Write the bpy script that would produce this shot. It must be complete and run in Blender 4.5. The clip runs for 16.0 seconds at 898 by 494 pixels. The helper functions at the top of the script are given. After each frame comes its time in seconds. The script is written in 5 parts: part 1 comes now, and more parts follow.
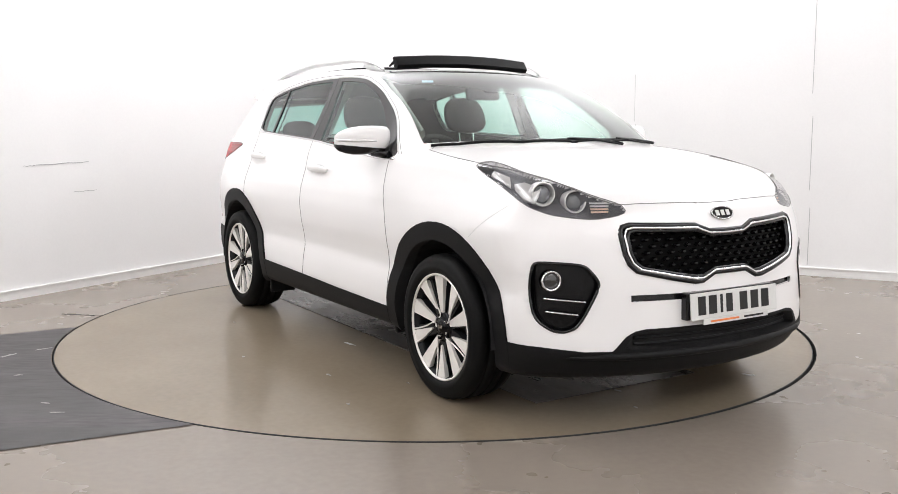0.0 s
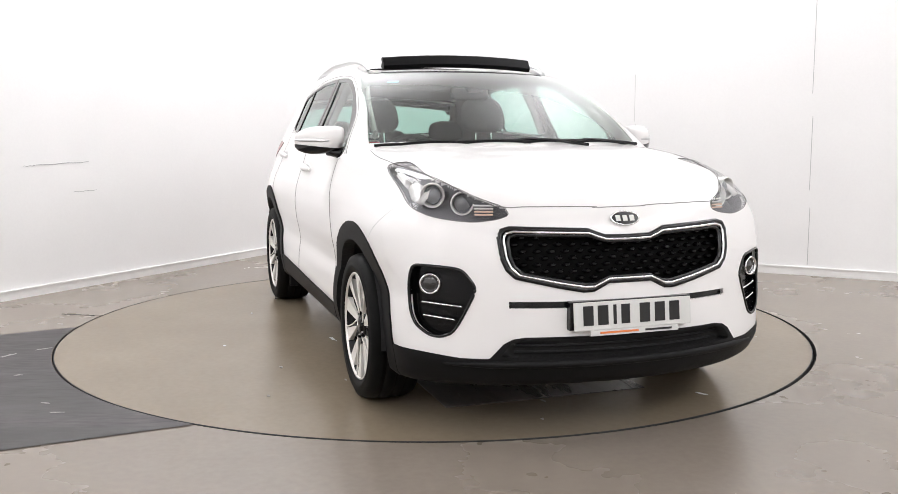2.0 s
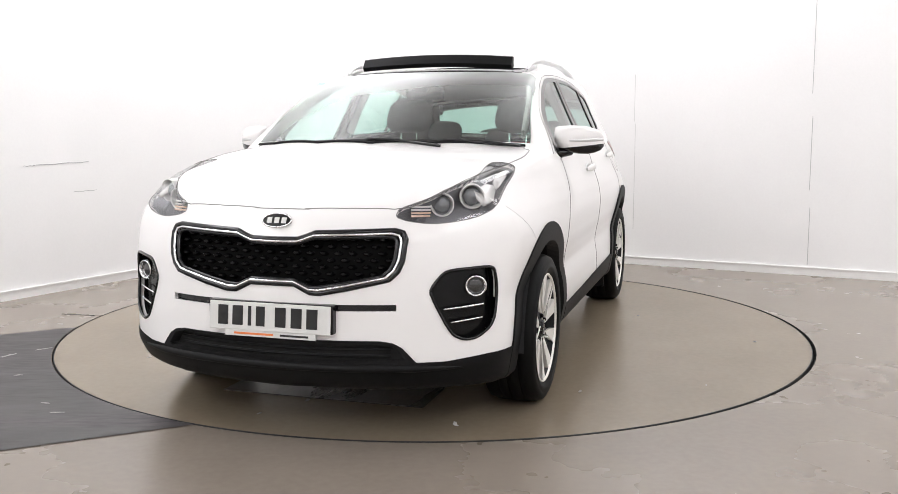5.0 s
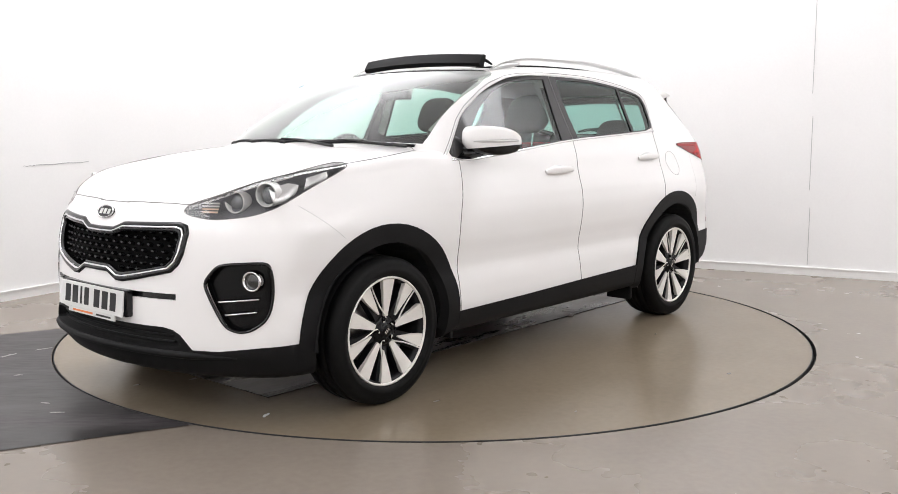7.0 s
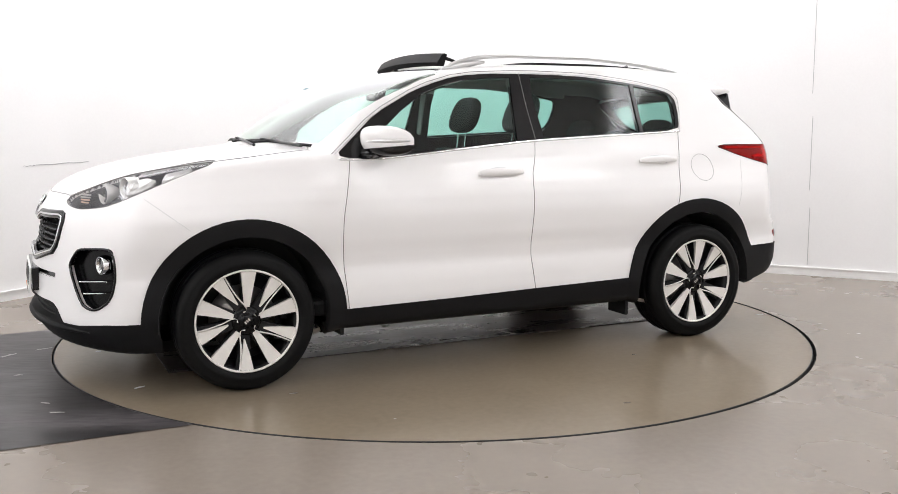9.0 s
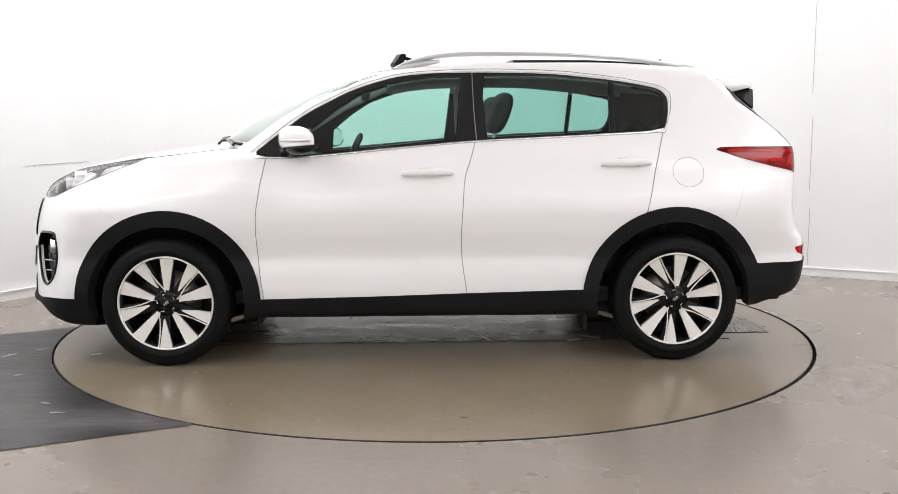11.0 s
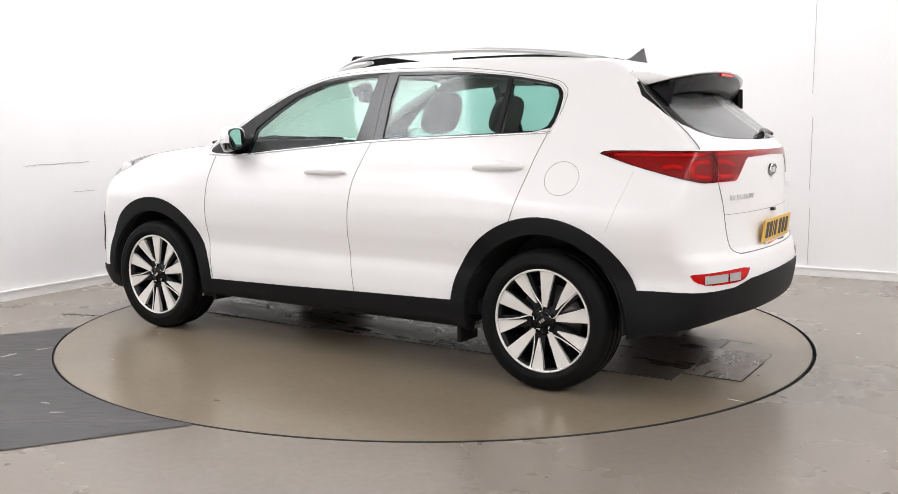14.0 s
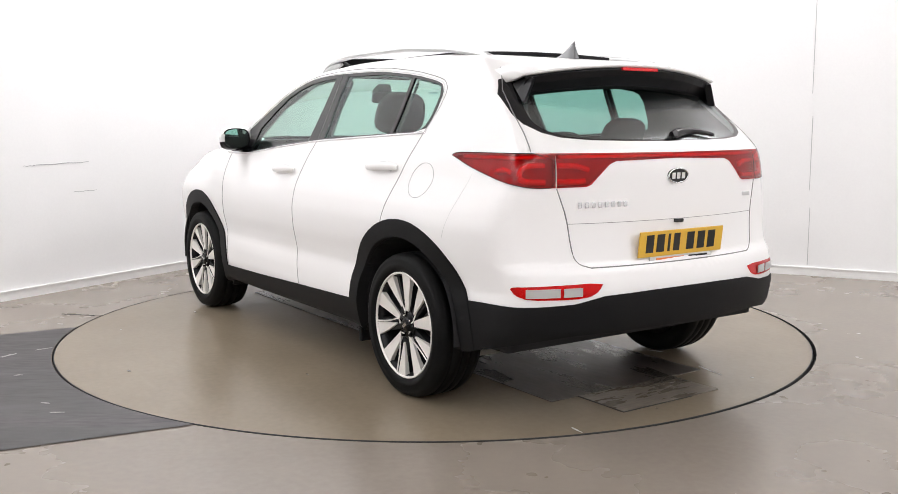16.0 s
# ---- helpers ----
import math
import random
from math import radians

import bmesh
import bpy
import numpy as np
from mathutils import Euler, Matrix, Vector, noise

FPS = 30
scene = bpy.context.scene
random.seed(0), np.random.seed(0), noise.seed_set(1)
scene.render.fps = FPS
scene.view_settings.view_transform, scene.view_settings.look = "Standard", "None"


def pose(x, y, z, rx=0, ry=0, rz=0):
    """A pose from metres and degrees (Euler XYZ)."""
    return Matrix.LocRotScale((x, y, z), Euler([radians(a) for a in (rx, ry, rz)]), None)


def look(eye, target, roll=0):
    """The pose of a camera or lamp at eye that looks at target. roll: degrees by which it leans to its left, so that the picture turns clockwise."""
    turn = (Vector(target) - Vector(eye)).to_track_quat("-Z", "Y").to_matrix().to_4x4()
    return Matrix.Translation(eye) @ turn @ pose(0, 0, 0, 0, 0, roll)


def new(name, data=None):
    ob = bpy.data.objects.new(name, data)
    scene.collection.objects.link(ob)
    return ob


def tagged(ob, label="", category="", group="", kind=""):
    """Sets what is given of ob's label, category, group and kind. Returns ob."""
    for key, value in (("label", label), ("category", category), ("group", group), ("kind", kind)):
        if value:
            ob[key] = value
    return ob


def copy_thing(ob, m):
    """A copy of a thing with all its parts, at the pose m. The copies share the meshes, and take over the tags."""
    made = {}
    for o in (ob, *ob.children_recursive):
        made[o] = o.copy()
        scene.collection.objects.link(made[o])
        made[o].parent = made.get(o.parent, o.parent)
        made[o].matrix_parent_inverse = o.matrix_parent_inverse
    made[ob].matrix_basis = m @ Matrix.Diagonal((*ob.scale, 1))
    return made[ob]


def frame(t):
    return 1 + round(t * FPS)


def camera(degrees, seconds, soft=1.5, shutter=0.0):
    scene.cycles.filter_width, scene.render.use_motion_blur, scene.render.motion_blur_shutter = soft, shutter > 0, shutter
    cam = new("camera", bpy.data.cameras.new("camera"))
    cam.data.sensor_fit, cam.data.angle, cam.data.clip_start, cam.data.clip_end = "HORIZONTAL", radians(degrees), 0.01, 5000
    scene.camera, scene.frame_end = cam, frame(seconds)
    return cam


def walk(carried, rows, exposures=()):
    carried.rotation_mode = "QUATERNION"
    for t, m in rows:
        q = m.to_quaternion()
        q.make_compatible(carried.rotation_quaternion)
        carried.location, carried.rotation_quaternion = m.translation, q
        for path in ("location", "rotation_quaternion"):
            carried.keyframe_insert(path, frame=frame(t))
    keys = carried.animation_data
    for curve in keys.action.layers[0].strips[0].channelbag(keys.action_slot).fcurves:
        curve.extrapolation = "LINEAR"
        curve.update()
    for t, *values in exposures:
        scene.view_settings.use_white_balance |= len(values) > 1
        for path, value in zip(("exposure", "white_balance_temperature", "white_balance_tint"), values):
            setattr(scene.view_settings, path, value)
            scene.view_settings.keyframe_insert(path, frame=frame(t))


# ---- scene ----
cam = camera(51.44, 16.0, soft=0.85)
EYE = Vector((0.0, -5.81, 1.237))
AIM = EYE + Vector((0.01596, 0.99177, -0.12700))
walk(cam, [(0.0, look(EYE, AIM, -0.09)), (16.0, look(EYE, AIM, -0.09))])

# heading of the turntable and of the car on it, degrees
TURN = [(0.0, -59.13), (0.5, -59.96), (1.0, -62.51), (1.5, -66.46), (2.0, -72.35), (2.5, -78.12), (3.0, -84.18), (3.5, -90.02),
        (4.0, -96.18), (4.5, -101.98), (5.0, -108.12), (5.5, -113.9), (6.0, -119.9), (6.5, -125.9), (7.0, -131.9), (7.5, -137.75),
        (8.0, -143.81), (8.5, -149.5), (9.0, -155.45), (9.5, -161.4), (10.0, -167.1), (10.5, -172.8), (11.0, -178.5), (11.5, -184.15),
        (12.0, -189.95), (12.5, -195.75), (13.0, -201.6), (13.5, -207.4), (14.0, -213.33), (14.5, -219.1), (15.0, -225.05),
        (15.5, -230.8), (16.0, -236.75)]
# place of the car's middle on the turntable
SHIFT = Vector((0.082, 0.086, 0.0))
R_TABLE = 2.25

# ---- world and light ----
world = bpy.data.worlds.new("studio_world")
scene.world = world
world.use_nodes = True
world.node_tree.nodes["Background"].inputs[0].default_value = (0.9, 0.95, 1.0, 1)
world.node_tree.nodes["Background"].inputs[1].default_value = 0.02
scene.view_settings.exposure = 0.0

CORNER = Vector((-1.153, 4.18, 0))
ALONG_L = Vector((-0.507, -0.862, 0)).normalized()
ALONG_R = Vector((0.882, -0.471, 0)).normalized()
LEN_L, LEN_R, HIGH = 12.0, 10.0, 4.2


def room(a, b, z=0.0):
    """A place in the room: metres from the far corner along the two far walls."""
    p = CORNER + ALONG_L * a + ALONG_R * b
    return Vector((p.x, p.y, z))


def lamp(name, a, b, z, size_a, size_b, watts, colour=(1, 1, 1), aim=None):
    data = bpy.data.lights.new(name, "AREA")
    data.shape, data.size, data.size_y, data.energy, data.color = "RECTANGLE", size_a, size_b, watts, colour
    ob = new(name, data)
    p = room(a, b, z)
    ob.matrix_world = look(p, aim or (p.x + 0.001, p.y, 0)) if aim else Matrix.Translation(p) @ pose(0, 0, 0, 0, 0, math.degrees(math.atan2(ALONG_L.y, ALONG_L.x)))
    return ob


# ceiling panels: metres from the corner along the two walls, watts
PANEL_ROWS = [(1.3, 1.1, 34), (1.1, 4.0, 30), (1.1, 7.0, 36), (3.9, 1.0, 34), (6.7, 1.0, 38), (9.4, 1.2, 38), (3.7, 8.7, 38), (6.5, 8.8, 40), (9.3, 8.8, 38), (11.0, 3.2, 40), (11.0, 6.4, 40)]
PANELS = [(a, b) for a, b, w in PANEL_ROWS]
for a, b, w in PANEL_ROWS:
    lamp("ceiling_panel_lamp", a, b, HIGH - 0.12, 2.2, 1.4, w * 1.34, (0.968, 0.966, 1.0))


# ---- materials ----
def material(name, colour, rough=0.5, metal=0.0, coat=0.0, grain=0.0, scale=40.0, bump=0.0, stain=0.0, stain_scale=2.0, spec=0.5, rough_var=0.0, band=(0.2, 0.8), stretch=None):
    m = bpy.data.materials.new(name)
    m.use_nodes = True
    nt = m.node_tree
    n, l = nt.nodes, nt.links
    b = n["Principled BSDF"]
    b.inputs["Base Color"].default_value = (*colour, 1)
    b.inputs["Roughness"].default_value = rough
    b.inputs["Metallic"].default_value = metal
    b.inputs["Coat Weight"].default_value = coat
    b.inputs["Coat Roughness"].default_value = 0.07
    b.inputs["Specular IOR Level"].default_value = spec
    if grain or bump or stain or rough_var:
        co = n.new("ShaderNodeTexCoord")
        fine = n.new("ShaderNodeTexNoise")
        fine.inputs["Scale"].default_value = scale
        fine.inputs["Detail"].default_value = 6
        wide = n.new("ShaderNodeTexNoise")
        wide.inputs["Scale"].default_value = stain_scale
        wide.inputs["Detail"].default_value = 5
        wide.inputs["Roughness"].default_value = 0.62
        place_at = co.outputs["Object"]
        if stretch:
            mp = n.new("ShaderNodeMapping")
            mp.inputs["Rotation"].default_value = (0, 0, radians(stretch[0]))
            mp.inputs["Scale"].default_value = (stretch[1], stretch[2], 1)
            l.new(place_at, mp.inputs["Vector"])
            place_at = mp.outputs["Vector"]
        l.new(place_at, fine.inputs["Vector"])
        l.new(place_at, wide.inputs["Vector"])
        last = None
        for tex, amount in ((fine, grain), (wide, stain)):
            if amount:
                mr = n.new("ShaderNodeMapRange")
                mr.inputs["From Min"].default_value, mr.inputs["From Max"].default_value = band
                mr.inputs["To Min"].default_value, mr.inputs["To Max"].default_value = 1 - amount, 1 + amount
                l.new(tex.outputs["Fac"], mr.inputs["Value"])
                mix = n.new("ShaderNodeMix")
                mix.data_type, mix.blend_type = "RGBA", "MULTIPLY"
                mix.inputs["Factor"].default_value = 1
                if last:
                    l.new(last, mix.inputs["A"])
                else:
                    mix.inputs["A"].default_value = (*colour, 1)
                l.new(mr.outputs["Result"], mix.inputs["B"])
                last = mix.outputs["Result"]
        if last:
            l.new(last, b.inputs["Base Color"])
        if rough_var:
            mr = n.new("ShaderNodeMapRange")
            mr.inputs["From Min"].default_value, mr.inputs["From Max"].default_value = band
            mr.inputs["To Min"].default_value, mr.inputs["To Max"].default_value = max(rough - rough_var, 0.02), rough + rough_var
            l.new(wide.outputs["Fac"], mr.inputs["Value"])
            l.new(mr.outputs["Result"], b.inputs["Roughness"])
        if bump:
            bp = n.new("ShaderNodeBump")
            bp.inputs["Strength"].default_value = bump
            bp.inputs["Distance"].default_value = 0.002
            l.new(fine.outputs["Fac"], bp.inputs["Height"])
            l.new(bp.outputs["Normal"], b.inputs["Normal"])
    return m


def clear(name, tint, gloss=0.04, rough=0.0):
    """Thin glass: it lets tinted light through and mirrors at a flat angle."""
    m = bpy.data.materials.new(name)
    m.use_nodes = True
    n, l = m.node_tree.nodes, m.node_tree.links
    n.remove(n["Principled BSDF"])
    t, g, mix, lw = n.new("ShaderNodeBsdfTransparent"), n.new("ShaderNodeBsdfGlossy"), n.new("ShaderNodeMixShader"), n.new("ShaderNodeLayerWeight")
    t.inputs[0].default_value = (*tint, 1)
    g.inputs["Roughness"].default_value = rough
    lw.inputs["Blend"].default_value = 0.5
    power, scale = n.new("ShaderNodeMath"), n.new("ShaderNodeMath")
    power.operation, scale.operation = "POWER", "MULTIPLY_ADD"
    power.inputs[1].default_value = 4.5
    scale.inputs[1].default_value, scale.inputs[2].default_value = 1 - gloss, gloss
    l.new(lw.outputs["Facing"], power.inputs[0])
    l.new(power.outputs[0], scale.inputs[0])
    l.new(scale.outputs[0], mix.inputs[0])
    l.new(t.outputs[0], mix.inputs[1])
    l.new(g.outputs[0], mix.inputs[2])
    l.new(mix.outputs[0], n["Material Output"].inputs[0])
    return m


def glow(name, colour, strength):
    m = bpy.data.materials.new(name)
    m.use_nodes = True
    b = m.node_tree.nodes["Principled BSDF"]
    b.inputs["Base Color"].default_value = (*colour, 1)
    b.inputs["Emission Color"].default_value = (*colour, 1)
    b.inputs["Emission Strength"].default_value = strength
    return m


M_WALL = material("white_wall_paint", (0.845, 0.838, 0.835), 0.6, grain=0.015, scale=60, bump=0.05, stain=0.025, stain_scale=0.9)
M_CEIL = material("ceiling_paint", (0.8, 0.8, 0.8), 0.8, grain=0.02, scale=20)
M_SKIRT = material("skirting_paint", (0.82, 0.81, 0.8), 0.4, grain=0.02, scale=30, stain=0.04, stain_scale=4)
M_FLOOR = material("grey_resin_floor", (0.23, 0.196, 0.163), 0.27, grain=0.07, scale=30, stain=0.11, stain_scale=0.8, rough_var=0.04, band=(0.15, 0.85))
M_TABLE = material("turntable_resin", (0.22, 0.178, 0.127), 0.25, grain=0.07, scale=30, stain=0.12, stain_scale=1.0, rough_var=0.04, band=(0.15, 0.85))
M_DARK_FLOOR = material("dark_steel_floor", (0.038, 0.034, 0.035), 0.42, grain=0.45, scale=14, bump=0.03, stain=0.7, stain_scale=1.6, rough_var=0.12, band=(0.34, 0.66), stretch=(-26, 0.7, 2.6))
M_HATCH = material("worn_hatch_steel", (0.155, 0.13, 0.104), 0.28, grain=0.3, scale=18, bump=0.04, stain=0.4, stain_scale=3, rough_var=0.1, band=(0.34, 0.66), stretch=(0, 3.0, 0.6))
# dark cover steel, made darker still to stand in for under-car shade
M_COVER_SHADED = material("shaded_cover_steel", (0.06, 0.05, 0.042), 0.3, grain=0.25, scale=18, bump=0.03, stain=0.4, stain_scale=2.5, rough_var=0.08, band=(0.34, 0.66), stretch=(0, 0.6, 2.0))
M_SCUFF = material("pale_scuff", (0.5, 0.49, 0.47), 0.6, grain=0.3, scale=50)
M_GROOVE = material("dark_groove", (0.012, 0.012, 0.012), 0.8)
M_FAINT = material("faint_grey_line", (0.62, 0.62, 0.61), 0.7)
M_MARK = material("grey_scratch", (0.45, 0.45, 0.45), 0.7)
M_PAINT = material("white_car_paint", (0.845, 0.83, 0.82), 0.38, coat=0.5, stain=0.008, stain_scale=3)
M_PLASTIC = material("black_textured_plastic", (0.007, 0.007, 0.0075), 0.55, spec=0.17, grain=0.12, scale=180, bump=0.12, stain=0.12, stain_scale=5)
M_GLOSS = material("gloss_black", (0.006, 0.006, 0.007), 0.14, spec=0.45)
M_TYRE = material("tyre_rubber", (0.0065, 0.0065, 0.0065), 0.55, spec=0.1, grain=0.2, scale=90, bump=0.1, stain=0.2, stain_scale=7)
M_ALLOY = material("machined_alloy", (0.8, 0.775, 0.735), 0.42, 0.3, grain=0.03, scale=120)
M_WHEEL_DARK = material("dark_wheel_paint", (0.008, 0.008, 0.009), 0.4, spec=0.25)
M_STEEL = material("brake_steel", (0.32, 0.3, 0.28), 0.4, 0.9, grain=0.15, scale=60)
M_CHROME = material("chrome", (0.78, 0.78, 0.79), 0.12, 1.0)
M_SILVER = material("satin_silver", (0.62, 0.62, 0.62), 0.3, 0.8)
M_LINING = material("black_interior_plastic", (0.022, 0.022, 0.023), 0.7, spec=0.25, grain=0.15, scale=120, bump=0.1)
M_SEAT = material("black_seat_cloth", (0.02, 0.02, 0.021), 0.8, grain=0.2, scale=150, bump=0.15)
M_TRIM_PALE = material("pale_pillar_trim", (0.34, 0.335, 0.32), 0.7, grain=0.06, scale=90)
M_GLASS = clear("green_tinted_glass", (0.62, 0.86, 0.8), 0.06, 0.04)
M_SCREEN = clear("windscreen_glass", (0.76, 0.89, 0.81), 0.12, 0.42)
M_PRIVACY = clear("privacy_glass", (0.52, 0.78, 0.72), 0.06, 0.06)
M_LENS = clear("clear_lens", (0.95, 0.95, 0.96), 0.05)
M_REAR = clear("rear_window_glass", (0.52, 0.78, 0.72), 0.2, 0.25)
M_RED_LENS = clear("red_lens", (0.85, 0.04, 0.05), 0.03, 0.12)
M_GAP = material("shaded_panel_gap", (0.22, 0.215, 0.21), 0.7)
M_GRILLE = material("black_grille_plastic", (0.004, 0.004, 0.0045), 0.2, spec=0.22)
M_SLAB = material("dark_roof_glass", (0.004, 0.004, 0.005), 0.3, spec=0.2)
M_BACKING = material("grille_backing", (0.004, 0.004, 0.004), 0.7, spec=0.08)
M_FIN = material("dark_grey_aerial", (0.16, 0.16, 0.165), 0.35, 0.4)
M_RED = material("red_lamp_body", (0.78, 0.016, 0.026), 0.25, coat=0.4, grain=0.2, scale=60)
M_RED_DARK = material("dark_red_reflector", (0.3, 0.008, 0.014), 0.3, coat=0.4)
M_AMBER = material("amber_bulb_cover", (0.82, 0.6, 0.47), 0.35)
M_REFLECT = material("lamp_reflector", (0.74, 0.73, 0.71), 0.3, 0.45)
M_BEZEL = material("lamp_bezel_grey", (0.15, 0.15, 0.16), 0.35, 0.3, grain=0.15, scale=60)
M_BULB = material("projector_glass", (0.2, 0.21, 0.22), 0.06, 0.2, coat=1.0)
M_FOG = material("dark_fog_lens", (0.025, 0.025, 0.026), 0.12, 0.0, coat=1.0)
M_PLATE_W = material("white_number_plate", (0.68, 0.68, 0.66), 0.4, grain=0.02, scale=90)
M_PLATE_Y = material("yellow_number_plate", (0.72, 0.43, 0.05), 0.4, grain=0.03, scale=90)
M_INK = material("black_ink", (0.01, 0.01, 0.01), 0.5)
M_ORANGE = material("orange_ink", (0.75, 0.22, 0.06), 0.5)
M_MIRROR = material("mirror_glass", (0.85, 0.92, 0.9), 0.02, 1.0)
M_STICKER = material("pale_blue_sticker", (0.45, 0.65, 0.72), 0.5)
M_PANEL = glow("lit_ceiling_diffuser", (1.0, 1.0, 1.0), 1.5)


# ---- form of the car's skin: x ahead, y to its left, z up ----
def ramp(v, table):
    xs, ys = zip(*table)
    return np.interp(v, xs, ys)


def soft(v, table):
    """A smooth curve through the rows of a table."""
    xs, ys = np.array(table, float).T
    d = np.diff(ys) / np.diff(xs)
    m = np.concatenate([[d[0]], np.where(d[:-1] * d[1:] > 0, 2 * d[:-1] * d[1:] / np.where(d[:-1] + d[1:] == 0, 1, d[:-1] + d[1:]), 0), [d[-1]]])
    v = np.clip(v, xs[0], xs[-1])
    i = np.clip(np.searchsorted(xs, v) - 1, 0, len(xs) - 2)
    h = xs[i + 1] - xs[i]
    t = (v - xs[i]) / h
    return ((1 + 2 * t) * (1 - t) ** 2 * ys[i] + t * (1 - t) ** 2 * h * m[i] + t * t * (3 - 2 * t) * ys[i + 1] + t * t * (t - 1) * h * m[i + 1])


WIDE = [(0.15, 0.85), (0.3, 0.885), (0.4, 0.9), (0.47, 0.899), (0.52, 0.894), (0.56, 0.889), (0.62, 0.896), (0.7, 0.911), (0.8, 0.918), (0.88, 0.908), (0.95, 0.886), (1.0, 0.866),
        (1.08, 0.836), (1.15, 0.8), (1.22, 0.765), (1.35, 0.702), (1.5, 0.634), (1.6, 0.59), (1.75, 0.5)]
PLAN = [(-2.3, 0.83), (-1.9, 0.92), (-1.5, 0.985), (-1.0, 1.0), (0.9, 1.0), (1.2, 0.993), (1.5, 0.984), (1.75, 0.96), (1.95, 0.922), (2.3, 0.85)]
PLAN_UP = [(-2.3, 0.85), (-1.9, 0.91), (-1.5, 0.955), (-1.0, 0.985), (-0.4, 1.0), (0.2, 1.005), (0.6, 0.995), (0.9, 1.04), (1.2, 0.99), (1.5, 0.945), (1.8, 0.85), (2.3, 0.7)]
NOSE = [(0.15, 2.1), (0.25, 2.19), (0.33, 2.235), (0.45, 2.23), (0.55, 2.225), (0.7, 2.212), (0.8, 2.19), (0.88, 2.155), (0.95, 2.11), (1.1, 1.95), (1.7, 1.7)]
TOP = [(-2.3, 1.46), (-1.9, 1.51), (-1.6, 1.553), (-1.3, 1.583), (-0.8, 1.604), (-0.3, 1.602), (0.1, 1.582), (0.3, 1.557), (0.5, 1.513), (0.7, 1.439), (0.9, 1.335), (1.09, 1.216), (1.3, 1.07), (1.6, 0.85)]
HOOD = [(1.0, 1.163), (1.1, 1.155), (1.4, 1.12), (1.75, 1.062), (1.95, 1.005), (2.05, 0.965), (2.2, 0.88), (2.4, 0.74)]
TAIL = [(0.15, -2.0), (0.3, -2.12), (0.42, -2.2), (0.55, -2.215), (0.64, -2.2), (0.69, -2.168), (0.82, -2.15), (0.95, -2.145), (1.05, -2.14), (1.13, -2.125),
        (1.19, -2.075), (1.3, -1.945), (1.42, -1.8), (1.5, -1.7), (1.7, -1.5)]


def smax(a, b, k):
    h = np.maximum(k - np.abs(a - b), 0)
    return np.maximum(a, b) + h * h / (4 * k)


def form(x, y, z):
    """Negative inside the car's skin, zero on it."""
    y = np.abs(y)
    up = np.clip((z - 0.8) / 0.24, 0, 1)
    up = up * up * (3 - 2 * up)
    side = y - 0.014 - soft(z, WIDE) * (soft(x, PLAN) * (1 - up) + soft(x, PLAN_UP) * up)
    side = side * 0.93
    glass = (z - soft(x + 0.38 * y * y, TOP) + 0.032 * y * y + 0.035 * y ** 4) * 0.88
    over = np.minimum(glass, z - soft(x, HOOD) + 0.06 * y * y)
    front = (x - soft(z, NOSE) + 0.3 * y * y + 0.22 * y ** 4) * 0.9
    rear = (soft(z, TAIL) - x + 0.155 * y * y + 0.16 * y ** 4) * 0.8
    f = smax(side, over, 0.05)
    f = smax(f, front, 0.05)
    f = smax(f, rear, 0.05)
    low = np.clip((1.05 - np.abs(x)) / 0.2, 0, 1)
    return smax(f, 0.21 + 0.045 * low - z, 0.04)


def skin(eye, way, far=2.6, near=0.0):
    """The points where rays from inside leave the skin."""
    lo, hi = np.full(len(way), near), np.full(len(way), far)
    for _ in range(40):
        mid = (lo + hi) / 2
        p = eye + way * mid[:, None]
        out = form(p[:, 0], p[:, 1], p[:, 2]) > 0
        hi, lo = np.where(out, mid, hi), np.where(out, lo, mid)
    return eye + way * hi[:, None]


def slope(p, e=2e-3):
    """Outward normals of the skin."""
    n = np.stack([form(*(p + d).T) - form(*(p - d).T) for d in np.eye(3) * e], -1)
    return n / np.linalg.norm(n, axis=1, keepdims=True)


# ---- building helpers ----
def finish(bm, name, mat, parent=None, smooth=False, label=""):
    me = bpy.data.meshes.new(name)
    bm.normal_update()
    bm.to_mesh(me)
    bm.free()
    me.materials.append(mat)
    if smooth:
        me.shade_smooth()
    ob = new(name, me)
    if parent:
        ob.parent = parent
    if label:
        ob["label"] = label
    return ob


def part(name, bm, mat, parent, label="", smooth=False):
    return finish(bm, name, mat, parent, smooth, label)


def box(bm, lo, hi, m=None):
    vs = [Vector((x, y, z)) for x in (lo[0], hi[0]) for y in (lo[1], hi[1]) for z in (lo[2], hi[2])]
    vs = [bm.verts.new(m @ v if m else v) for v in vs]
    for f in ((0, 1, 3, 2), (4, 6, 7, 5), (0, 4, 5, 1), (2, 3, 7, 6), (0, 2, 6, 4), (1, 5, 7, 3)):
        bm.faces.new([vs[i] for i in f])
    return vs


def rounded(lo, hi, r, seg=3, m=None):
    bm = bmesh.new()
    box(bm, lo, hi)
    bmesh.ops.bevel(bm, geom=bm.edges[:], offset=r, segments=seg, profile=0.6, affect="EDGES")
    if m:
        bm.transform(m)
    return bm


